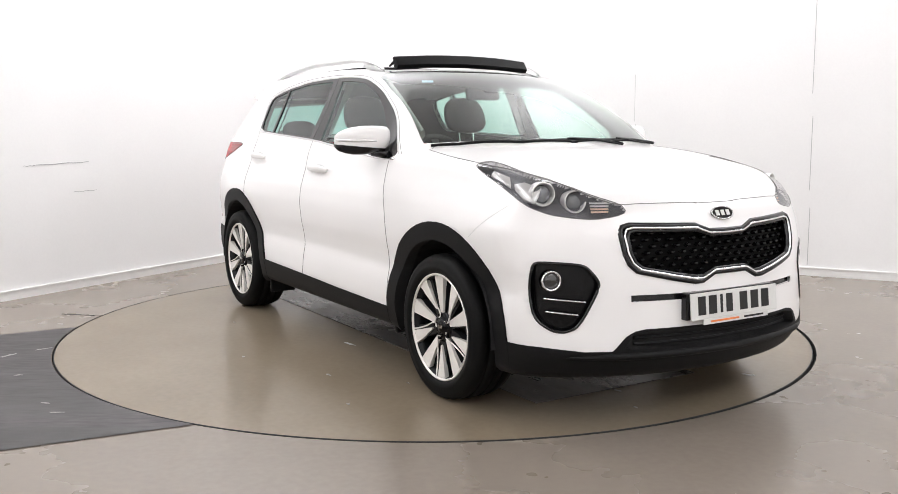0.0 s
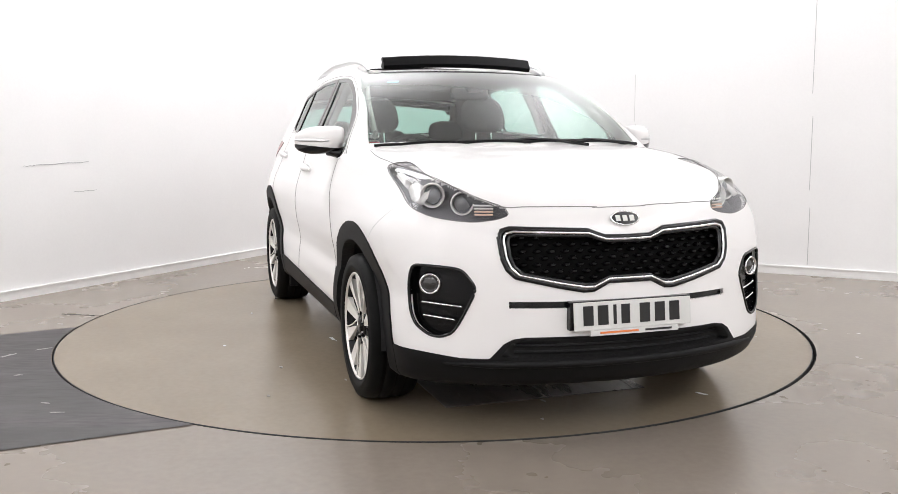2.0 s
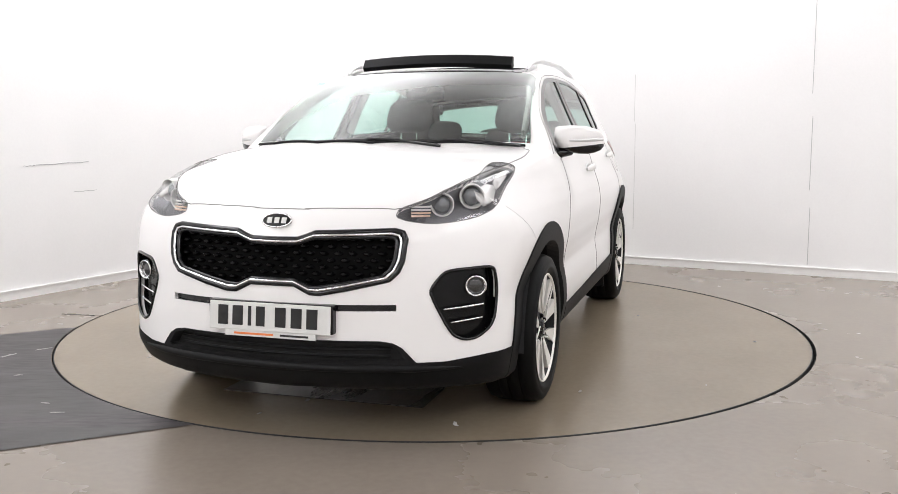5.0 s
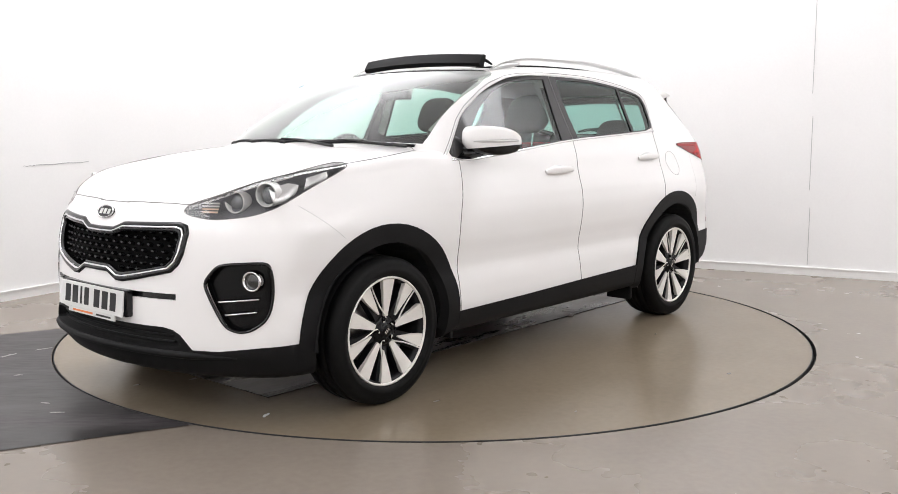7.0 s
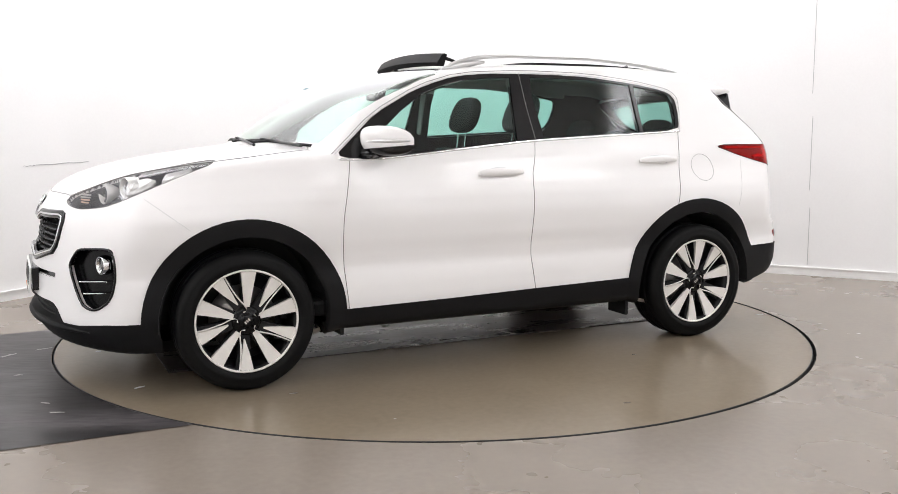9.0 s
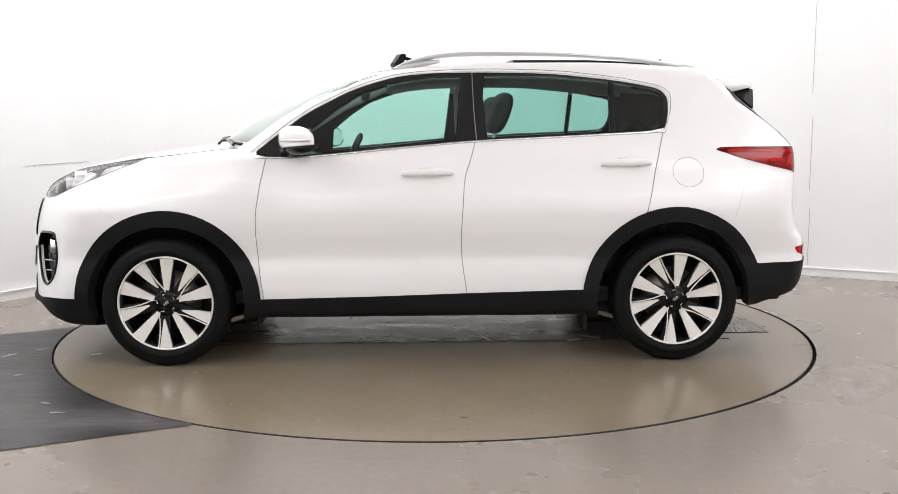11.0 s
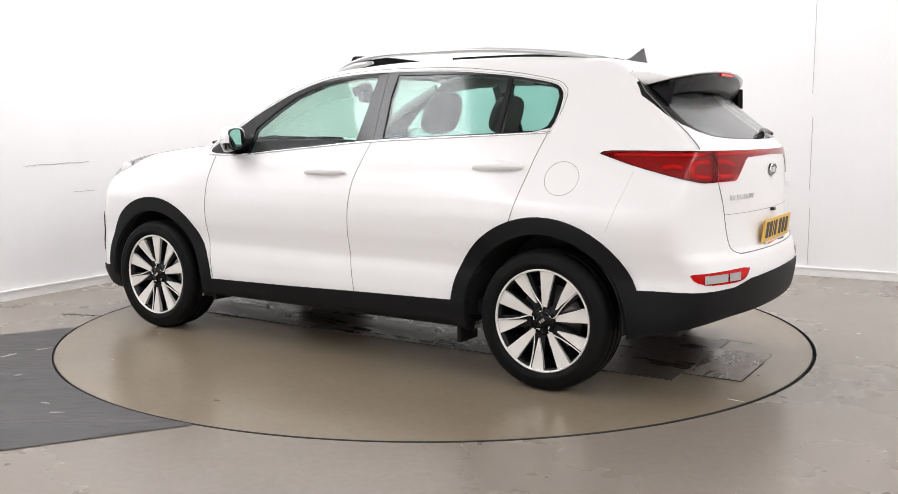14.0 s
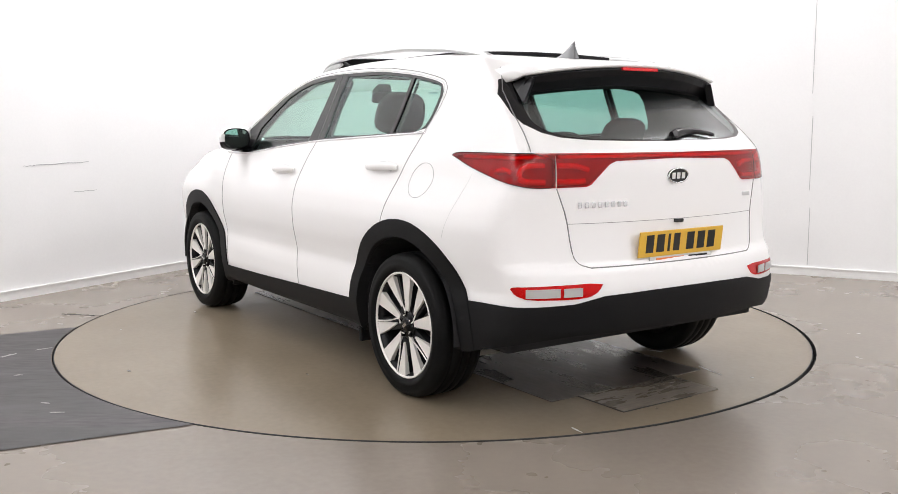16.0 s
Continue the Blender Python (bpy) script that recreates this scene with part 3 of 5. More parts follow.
# name, throw, least share of the normal along the throw, box (x from, x to), outline
OUTLINES = [
    ("opening", "side", 0.0, (0.7, 1.95), wheel_arch(1.33, 0.335, 0.4)),
    ("opening", "side", 0.0, (-1.95, -0.7), wheel_arch(-1.328, 0.335, 0.412)),
    ("opening", "side", -1.0, (-2.4, -1.5), [(-1.6, 0.1), (-1.6, 0.275), (-1.78, 0.295), (-2.05, 0.37), (-2.12, 0.39), (-2.4, 0.41), (-2.4, 0.1)]),
    ("arch_front", "side", 0.1, (0.7, 1.95), wheel_arch(1.33, 0.335, 0.483)),
    ("arch_rear", "side", 0.1, (-1.95, -0.7), wheel_arch(-1.328, 0.335, 0.49)),
    ("sill", "side", -1.0, (-0.95, 1.0), [(0.95, 0.15), (0.95, 0.35), (0.276, 0.362), (-0.234, 0.376), (-0.9, 0.391), (-0.9, 0.15)]),
    ("intake", "front", 0.3, (1.9, 2.4), [(-0.1, 0.417), (0.42, 0.415), (0.48, 0.4), (0.52, 0.35), (0.5, 0.343), (-0.1, 0.338)]),
    ("lower_front", "front", -0.2, (1.6, 2.4), [(-0.1, 0.425), (0.43, 0.423), (0.475, 0.415), (0.51, 0.395), (0.56, 0.336), (0.66, 0.335), (0.8, 0.352), (1.0, 0.36), (1.0, 0.1), (-0.1, 0.1)]),
    ("lower_rear", "rear", -0.2, (-2.4, -1.6), [(-0.1, 0.558), (0.2, 0.556), (0.447, 0.549), (0.52, 0.535), (0.58, 0.523), (0.7, 0.518), (0.844, 0.516), (1.0, 0.5), (1.0, 0.1), (-0.1, 0.1)]),
    ("slot", "front", 0.4, (2.0, 2.4), [(-0.1, 0.562), (0.488, 0.563), (0.488, 0.537), (-0.1, 0.535)]),
    ("grille_hole", "front", 0.3, (1.9, 2.4), [(-0.1, 0.806), (0.1, 0.808), (0.135, 0.82), (0.17, 0.834), (0.47, 0.844), (0.5, 0.836), (0.512, 0.81), (0.505, 0.73), (0.49, 0.69), (0.46, 0.66), (0.3, 0.624), (0.2, 0.605), (0.16, 0.606), (0.095, 0.638), (-0.1, 0.638)]),
    ("fog_hole", "front", 0.2, (1.75, 2.2), [(0.605, 0.6), (0.612, 0.63), (0.648, 0.68), (0.68, 0.69), (0.8, 0.697), (0.818, 0.685), (0.826, 0.62), (0.822, 0.5), (0.806, 0.455), (0.765, 0.42), (0.725, 0.415), (0.68, 0.438)]),
    ("headlamp", "front_corner", -0.2, (1.35, 2.2), [(0.47, 1.07), (0.485, 1.084), (0.53, 1.087), (0.6, 1.074), (0.71, 1.045), (0.891, 1.0), (1.0, 0.96), (1.115, 0.926), (1.14, 0.895), (1.1, 0.878), (1.014, 0.866), (0.93, 0.872), (0.84, 0.884), (0.76, 0.91), (0.71, 0.935), (0.64, 0.975), (0.59, 1.004), (0.53, 1.035)]),
    ("tail_lamp", "rear_corner", 0.0, (-2.2, -1.5), [(0.55, 1.118), (0.562, 1.127), (0.6, 1.132), (1.012, 1.132), (1.016, 0.993), (0.92, 0.993), (0.81, 1.015), (0.656, 1.068)]),
    ("gate_lamp", "rear", 0.2, (-2.3, -1.95), [(0.612, 1.132), (-0.1, 1.13), (-0.1, 1.108), (0.34, 1.098), (0.375, 1.085), (0.412, 1.054), (0.468, 1.003), (0.49, 0.995), (0.617, 0.993)]),
    ("rear_window", "rear", 0.2, (-2.2, -1.5), [(-0.1, 1.186), (0.226, 1.188), (0.42, 1.192), (0.53, 1.203), (0.6, 1.23), (0.622, 1.265), (0.61, 1.33), (0.575, 1.4), (0.5, 1.418), (-0.1, 1.422)]),
    ("rear_window_border", "rear", 0.2, (-2.2, -1.5), [(-0.1, 1.178), (0.226, 1.18), (0.42, 1.184), (0.55, 1.195), (0.62, 1.215), (0.665, 1.25), (0.672, 1.29), (0.655, 1.38), (0.62, 1.445), (0.56, 1.47), (-0.1, 1.475)]),
    ("reflector", "rear", 0.1, (-2.25, -1.85), [(0.812, 0.596), (0.785, 0.6), (0.448, 0.606), (0.48, 0.568), (0.515, 0.55), (0.582, 0.543), (0.765, 0.546), (0.8, 0.564)]),
    ("front_glass", "side", 0.2, (-0.4, 0.8), [(0.602, 1.099), (0.586, 1.236), (0.462, 1.336), (0.34, 1.415), (0.213, 1.46), (0.089, 1.49), (-0.066, 1.506), (-0.209, 1.511), (-0.171, 1.167), (0.155, 1.137)]),
    ("rear_glass", "side", 0.2, (-1.2, -0.2), [(-0.342, 1.18), (-0.324, 1.402), (-0.337, 1.516), (-0.724, 1.51), (-1.01, 1.483), (-1.003, 1.21), (-0.684, 1.197)]),
    ("quarter_glass", "side", 0.2, (-1.5, -0.9), [(-1.028, 1.212), (-1.036, 1.478), (-1.246, 1.445), (-1.286, 1.427), (-1.304, 1.386), (-1.296, 1.291), (-1.276, 1.245), (-1.24, 1.224)]),
    ("window_frame", "side", 0.15, (-1.5, 1.0), [(0.873, 1.106), (0.794, 1.17), (0.705, 1.24), (0.626, 1.302), (0.488, 1.381), (0.354, 1.441), (0.211, 1.489), (0.102, 1.513), (-0.067, 1.528), (-0.256, 1.532), (-0.486, 1.531), (-0.721, 1.524), (-1.05, 1.49), (-1.236, 1.457), (-1.296, 1.437), (-1.328, 1.394), (-1.321, 1.301), (-1.292, 1.219), (-0.814, 1.197), (-0.264, 1.17), (0.155, 1.133), (0.607, 1.089), (0.784, 1.082)]),
    ("windscreen", "front", 0.15, (-0.2, 1.25), [(-0.1, 1.172), (0.36, 1.172), (0.6, 1.168), (0.742, 1.16), (0.738, 1.19), (0.702, 1.31), (0.66, 1.45), (0.61, 1.54), (0.485, 1.554), (-0.1, 1.556)]),
    ("roof_opening", "top", 0.5, (-0.7, 0.3), [(0.06, -0.1), (0.06, 0.42), (0.04, 0.44), (-0.44, 0.44), (-0.46, 0.42), (-0.46, -0.1)]),
    ("roof_glass", "top", 0.5, (-1.4, 0.4), [(0.5, -0.1), (0.5, 0.3), (0.2, 0.52), (0.1, 0.54), (0.0, 0.5), (-0.1, 0.46), (-1.2, 0.44), (-1.24, 0.4), (-1.26, -0.1)]),
    ("hood", "top", 0.1, (0.9, 2.2), [(2.118, -0.1), (2.112, 0.1), (2.09, 0.3), (2.047, 0.49), (1.96, 0.59), (1.8, 0.665), (1.6, 0.715), (1.466, 0.755), (1.24, 0.782), (1.05, 0.765), (0.96, 0.742), (1.0, 0.6), (1.1, 0.36), (1.15, -0.1)]),
    ("front_door", "side", 0.3, (-0.4, 0.95), [(0.801, 1.2), (0.808, 1.077), (0.837, 0.938), (0.86, 0.8), (0.863, 0.688), (0.85, 0.5), (0.826, 0.3), (-0.228, 0.3), (-0.228, 0.377), (-0.205, 0.52), (-0.196, 0.655), (-0.205, 0.82), (-0.216, 0.98), (-0.252, 1.079), (-0.274, 1.2)]),
    ("rear_door", "side", 0.3, (-1.4, -0.1), [(-0.274, 1.25), (-0.275, 1.159), (-0.252, 1.079), (-0.216, 0.98), (-0.205, 0.82), (-0.196, 0.655), (-0.205, 0.52), (-0.228, 0.377), (-0.228, 0.3), (-1.0, 0.3), (-1.12, 0.7), (-1.17, 0.804), (-1.219, 0.993), (-1.258, 1.129), (-1.286, 1.25)]),
    ("tailgate", "rear", 0.1, (-2.4, -1.5), [(-0.1, 0.664), (0.49, 0.664), (0.532, 0.677), (0.552, 0.7), (0.56, 0.729), (0.577, 0.87), (0.617, 0.99), (0.612, 1.135), (0.7, 1.15), (0.665, 1.3), (0.635, 1.4), (0.575, 1.506), (-0.1, 1.506)]),
    ("front_bumper", "side", -1.0, (1.4, 2.4), [(1.79, 0.93), (1.584, 0.774), (1.45, 0.68), (1.45, 0.2), (2.4, 0.2), (2.4, 0.97), (2.1, 0.97), (2.0, 0.93)]),
    ("rear_bumper", "side", -1.0, (-2.4, -1.4), [(-1.75, 1.07), (-1.736, 1.044), (-1.639, 0.752), (-1.55, 0.6), (-1.55, 0.2), (-2.4, 0.2), (-2.4, 1.07)]),
]


def round_off(poly):
    """Cut every corner of a closed outline once."""
    out = []
    for p, q in zip(poly, poly[1:] + poly[:1]):
        out += [(p[0] * 0.8 + q[0] * 0.2, p[1] * 0.8 + q[1] * 0.2), (p[0] * 0.2 + q[0] * 0.8, p[1] * 0.2 + q[1] * 0.8)]
    return out


OUTLINES = [(n, t, s, b, round_off(round_off(o)) if n == "fog_hole" else round_off(o) if n in ("headlamp", "rear_window", "reflector", "window_frame") else o) for n, t, s, b, o in OUTLINES]


def inside(px, py, poly):
    hit = False
    j = len(poly) - 1
    for i in range(len(poly)):
        xi, yi = poly[i]
        xj, yj = poly[j]
        if (yi > py) != (yj > py) and px < (xj - xi) * (py - yi) / (yj - yi) + xi:
            hit = not hit
        j = i
    return hit


def cut_skin():
    """Cut the half skin along all outlines; returns the faces of each panel as points."""
    bm = half_skin()
    for name, throw, share, (x0, x1), poly in OUTLINES:
        ua, va, wa = (Vector(v) for v in THROW[throw])
        us, ws = [p[0] for p in poly], [p[1] for p in poly]
        lo_u, hi_u, lo_v, hi_v = min(us) - 0.04, max(us) + 0.04, min(ws) - 0.04, max(ws) + 0.04
        near = []
        for f in bm.faces:
            c = f.calc_center_median()
            if x0 <= c.x <= x1 and lo_u < c.dot(ua) < hi_u and lo_v < c.dot(va) < hi_v and f.normal.dot(wa) > share - 0.15:
                near.append(f)
        for k in range(len(poly)):
            p, q = poly[k], poly[(k + 1) % len(poly)]
            du, dv = q[0] - p[0], q[1] - p[1]
            if throw in ("front", "rear", "top") and min(p[0] if throw != "top" else p[1], q[0] if throw != "top" else q[1]) < -0.05 and abs(du if throw != "top" else dv) < 1e-6:
                continue
            length = math.hypot(du, dv)
            normal = ua * (dv / length) - va * (du / length)
            mid = ((p[0] + q[0]) / 2, (p[1] + q[1]) / 2)
            touch, rest = [], []
            for f in near:
                if not f.is_valid:
                    continue
                a = [(v.co.dot(ua), v.co.dot(va)) for v in f.verts]
                s = [((x - p[0]) * dv - (y - p[1]) * du) / length for x, y in a]
                t = [((x - p[0]) * du + (y - p[1]) * dv) / length for x, y in a]
                if min(s) < 1e-5 and max(s) > -1e-5 and max(t) > -0.001 and min(t) < length + 0.001:
                    touch.append(f)
                else:
                    rest.append(f)
            if touch:
                geom = set(touch)
                for f in touch:
                    geom.update(f.edges)
                    geom.update(f.verts)
                r = bmesh.ops.bisect_plane(bm, geom=list(geom), dist=1e-5, plane_co=ua * p[0] + va * p[1], plane_no=normal)
                near = rest + [g for g in r["geom"] if isinstance(g, bmesh.types.BMFace)]
    bm.normal_update()
    panels = {}
    for f in bm.faces:
        c = f.calc_center_median()
        if f.calc_area() < 1e-9:
            continue
        kind = "body_shell"
        for name, throw, share, (x0, x1), poly in OUTLINES:
            ua, va, wa = (Vector(v) for v in THROW[throw])
            if x0 <= c.x <= x1 and f.normal.dot(wa) > share and inside(c.dot(ua), c.dot(va), poly):
                kind = name
                break
        panels.setdefault(kind, []).append([tuple(v.co) for v in f.verts])
    bm.free()
    return panels


def sheet(name, faces, mat, parent, sides=(1, -1), lift=0.0, depth=0.0, label="", flip=False):
    """A panel of the skin, moved out by lift, with its edges folded in by depth."""
    flat = np.array([p for f in faces for p in f])
    key = np.round(flat, 5)
    uniq, inv = np.unique(key, axis=0, return_inverse=True)
    inv = inv.ravel()
    nrm = slope(uniq)
    base = uniq + nrm * lift + np.array(SHIFT)
    cells, k = [], 0
    for f in faces:
        ids = []
        for i in range(len(f)):
            v = int(inv[k + i])
            if v not in ids:
                ids.append(v)
        k += len(f)
        if len(ids) > 2:
            cells.append(ids)
    edges = {}
    for c in cells:
        for i in range(len(c)):
            e = (c[i], c[(i + 1) % len(c)])
            edges[e] = edges.get(e, 0) + 1
    border = [e for e in edges if (e[1], e[0]) not in edges and not (abs(uniq[e[0], 1]) < 1e-4 and abs(uniq[e[1], 1]) < 1e-4)]
    verts, polys, norms = [], [], []
    for s in sides:
        off = len(verts)
        m = np.array([1, s, 1])
        pts = (uniq + nrm * lift) * m + np.array(SHIFT)
        verts += [tuple(p) for p in pts]
        norms += [tuple(v * (-1 if flip else 1)) for v in nrm * m]
        turn = (s < 0) != flip
        polys += [[off + i for i in (c[::-1] if turn else c)] for c in cells]
        if depth:
            inner = (uniq + nrm * (lift - depth)) * m + np.array(SHIFT)
            low = {}
            for e in border:
                ids = []
                for v in e:
                    if v not in low:
                        low[v] = len(verts)
                        verts.append(tuple(inner[v]))
                        norms.append(tuple(nrm[v] * m))
                    ids.append(low[v])
                quad = [off + e[1], off + e[0], ids[0], ids[1]]
                polys.append(quad[::-1] if turn else quad)
    me = bpy.data.meshes.new(name)
    me.from_pydata(verts, [], polys)
    me.materials.append(mat)
    me.shade_smooth()
    me.normals_split_custom_set_from_vertices(norms)
    ob = new(name, me)
    ob.parent = parent
    if label:
        ob["label"] = label
    return ob


def on_skin(pts, throw, side=1):
    """Points of an outline, close together, laid on the skin."""
    ua, va, wa = (np.array(v, float) for v in THROW[throw])
    out = []
    for p, q in zip(pts, pts[1:]):
        n = max(2, int(math.hypot(q[0] - p[0], q[1] - p[1]) / 0.012))
        out += [(p[0] + (q[0] - p[0]) * i / n, p[1] + (q[1] - p[1]) * i / n) for i in range(n)]
    out.append(pts[-1])
    out = np.array(out)
    start = {"side": 0.0, "front": 0.6, "rear": 0.6, "top": 0.7, "front_corner": 0.9, "rear_corner": 0.9}[throw]
    eye = out[:, :1] * ua + out[:, 1:] * va + wa * start
    hit = skin(eye, np.tile(wa, (len(out), 1)))
    n = slope(hit)
    m = np.array([1, side, 1])
    return hit * m, n * m


def seam(name, pts, throw, parent, mat, r=0.0022, sides=(1, -1), lift=0.0, closed=False, label=""):
    made = None
    if 5 < len(pts) < 30:
        inner = round_off(pts)[:-2]
        pts = [pts[0]] + inner[1:-1] + [pts[-1]]
    for s in sides:
        bm = bmesh.new()
        hit, n = on_skin(pts, throw, s)
        tube(bm, [tuple(p) for p in hit + n * lift + np.array(SHIFT)], r, 5, closed=closed)
        bmesh.ops.recalc_face_normals(bm, faces=bm.faces[:])
        made = part(name, bm, mat, parent, label, smooth=True)
    return made


def place(x, y, z):
    return Vector((x, y, z)) + SHIFT


# ---- wheel: its axle along y, outer face to +y ----
def build_wheel(parent, x, y, side, spin):
    m = Matrix.Translation(place(x, y * side, 0.335)) @ (pose(0, 0, 0, -90, 0, 0) if side > 0 else pose(0, 0, 0, 90, 0, 0)) @ pose(0, 0, 0, 0, 0, spin)
    bm = bmesh.new()
    prof = [(0.238, -0.19), (0.262, -0.222), (0.3, -0.232), (0.325, -0.222), (0.334, -0.195), (0.336, -0.17), (0.33, -0.168), (0.33, -0.16), (0.336, -0.158), (0.337, -0.125), (0.331, -0.123), (0.331, -0.115), (0.337, -0.113),
            (0.336, -0.07), (0.33, -0.068), (0.33, -0.06), (0.335, -0.058), (0.333, -0.03), (0.322, -0.005), (0.3, 0.006), (0.285, 0.004), (0.282, 0.007), (0.268, 0.004), (0.25, -0.004), (0.246, -0.014)]
    lathe(bm, prof, 72)
    bm.transform(m)
    tyre = bm
    bm = bmesh.new()
    lathe(bm, [(0.247, -0.016), (0.247, -0.006), (0.243, -0.003), (0.238, -0.005), (0.236, -0.014)], 72)
    bm.transform(m)
    lip = bm
    bm = bmesh.new()
    lathe(bm, [(0.246, -0.02), (0.236, -0.012), (0.228, -0.05), (0.222, -0.19), (0.238, -0.2)], 48)
    lathe(bm, [(0.225, -0.19), (0.05, -0.19)], 48)
    bm.transform(m)
    wheel = part("wheel", bm, M_WHEEL_DARK, parent, "two-tone black and silver alloy wheel", smooth=True)
    part("tyre", tyre, M_TYRE, wheel, "black rubber tyre", smooth=True)
    part("rim_lip", lip, M_ALLOY, wheel, "bright machined rim edge", smooth=True)
    bm = bmesh.new()
    lathe(bm, [(0.16, -0.13), (0.16, -0.115), (0.07, -0.115), (0.05, -0.09)], 40)
    bm.transform(m)
    part("brake_disc", bm, M_STEEL, wheel, "grey steel brake disc", smooth=True)
    bm = bmesh.new()
    lathe(bm, [(0.075, -0.06), (0.07, -0.032), (0.05, -0.026), (0.034, -0.026), (0.033, -0.02), (0.02, -0.017), (0.001, -0.016)], 40)
    bm.transform(m)
    part("hub_cap", bm, M_GRILLE, wheel, "black hub cap", smooth=True)
    for k in range(5):
        for a0, w0, w1 in ((84, 0.022, 0.026), (117, 0.02, 0.03)):
            a = radians(a0 + 72 * k)
            c, s = math.cos(a), math.sin(a)
            bm = bmesh.new()
            q = [(0.05, -w0), (0.236, -w1 - 0.006), (0.236, w1 + 0.006), (0.05, w0)]
            prism(bm, [(u * c - v * s, u * s + v * c) for u, v in q], -0.07, -0.0335)
            bm.transform(m)
            part("spoke_back", bm, M_WHEEL_DARK, wheel)
    for k in range(5):
        a = radians(84 + 72 * k)
        c, s = math.cos(a), math.sin(a)
        bm = bmesh.new()
        q = [(0.066, -0.012), (0.15, -0.024), (0.238, -0.036), (0.238, 0.036), (0.15, 0.024), (0.066, 0.013)]
        vs = [(u * c - v * s, u * s + v * c) for u, v in q]
        lo = [bm.verts.new((x_, y_, -0.036)) for x_, y_ in vs]
        hi = [bm.verts.new((x_, y_, -0.026 + 0.014 * (math.hypot(x_, y_) - 0.07) / 0.17)) for x_, y_ in vs]
        bm.faces.new((hi[0], hi[1], hi[4], hi[5]))
        bm.faces.new((hi[1], hi[2], hi[3], hi[4]))
        for i in range(6):
            j = (i + 1) % 6
            bm.faces.new((lo[i], lo[j], hi[j], hi[i]))
        bm.transform(m)
        part("spoke", bm, M_ALLOY, wheel, "machined silver spoke face")
        # short blade with a curled bright edge
        a = radians(117 + 72 * k)
        c, s = math.cos(a), math.sin(a)
        bm = bmesh.new()
        q = [(0.088, -0.008), (0.238, -0.014), (0.238, 0.05), (0.165, 0.028), (0.088, -0.002)]
        vs = [(u * c - v * s, u * s + v * c) for u, v in q]
        lo = [bm.verts.new((x_, y_, -0.036)) for x_, y_ in vs]
        hi = [bm.verts.new((x_, y_, -0.026 + 0.014 * (math.hypot(x_, y_) - 0.07) / 0.17)) for x_, y_ in vs]
        bm.faces.new(hi)
        for i in range(5):
            j = (i + 1) % 5
            bm.faces.new((lo[i], lo[j], hi[j], hi[i]))
        bm.transform(m)
        part("short_spoke", bm, M_ALLOY, wheel, "short machined silver spoke face")
        bm = bmesh.new()
        line = [(0.239, -0.021), (0.2, -0.019), (0.16, -0.019), (0.12, -0.021), (0.09, -0.026), (0.07, -0.03), (0.055, -0.028), (0.046, -0.02), (0.044, -0.006)]
        line = [(u * c - v * s, u * s + v * c, -0.021 + 0.012 * (math.hypot(u, v) - 0.05) / 0.19) for u, v in line]
        tube(bm, line, 0.0034, 6)
        bm.transform(m)
        part("bright_edge", bm, M_ALLOY, wheel, "thin bright curved edge line", smooth=True)
        a = radians(98 + 72 * k)
        bm = bmesh.new()
        lathe(bm, [(0.009, -0.03), (0.009, -0.019), (0.006, -0.016), (0.001, -0.016)], 10, Matrix.Translation((0.056 * math.cos(a), 0.056 * math.sin(a), 0)))
        bm.transform(m)
        part("wheel_bolt", bm, M_GRILLE, wheel)
    bm = bmesh.new()
    for u in (-0.011, 0.0, 0.011):
        box(bm, (u - 0.0035, -0.007, -0.0165), (u + 0.0035, 0.007, -0.0145))
    bm.transform(m)
    part("cap_badge", bm, M_CHROME, wheel, "small silver mark on the hub cap")
    return wheel


def plate_frame(bm_m, name, back, parent, label):
    """A number plate in the plane x = 0, facing +x, with bars for its writing."""
    bm = rounded((-0.004, -0.26, -0.0555), (0.004, 0.26, 0.0555), 0.003, 2, bm_m)
    plate = part(name, bm, back, parent, label)
    xs = [-0.199, -0.135, -0.083, -0.036, 0.05, 0.118, 0.184]
    ws = [0.044, 0.046, 0.014, 0.038, 0.046, 0.046, 0.046]
    for x, w in zip(xs, ws):
        bm = bmesh.new()
        box(bm, (0.004, x - w / 2, -0.036), (0.0055, x + w / 2, 0.041), bm_m)
        part("bar", bm, M_INK, plate)
    bm = bmesh.new()
    box(bm, (-0.004, -0.19, -0.078), (0.003, 0.2, -0.056), bm_m)
    strip = part("dealer_strip", bm, M_PLATE_W, plate, "thin white strip below the plate")
    for y0, y1, mat in ((-0.15, 0.02, M_ORANGE), (0.05, 0.17, M_INK)):
        bm = bmesh.new()
        box(bm, (0.003, y0, -0.071), (0.0045, y1, -0.063), bm_m)
        part("bar", bm, mat, strip)
    return plate


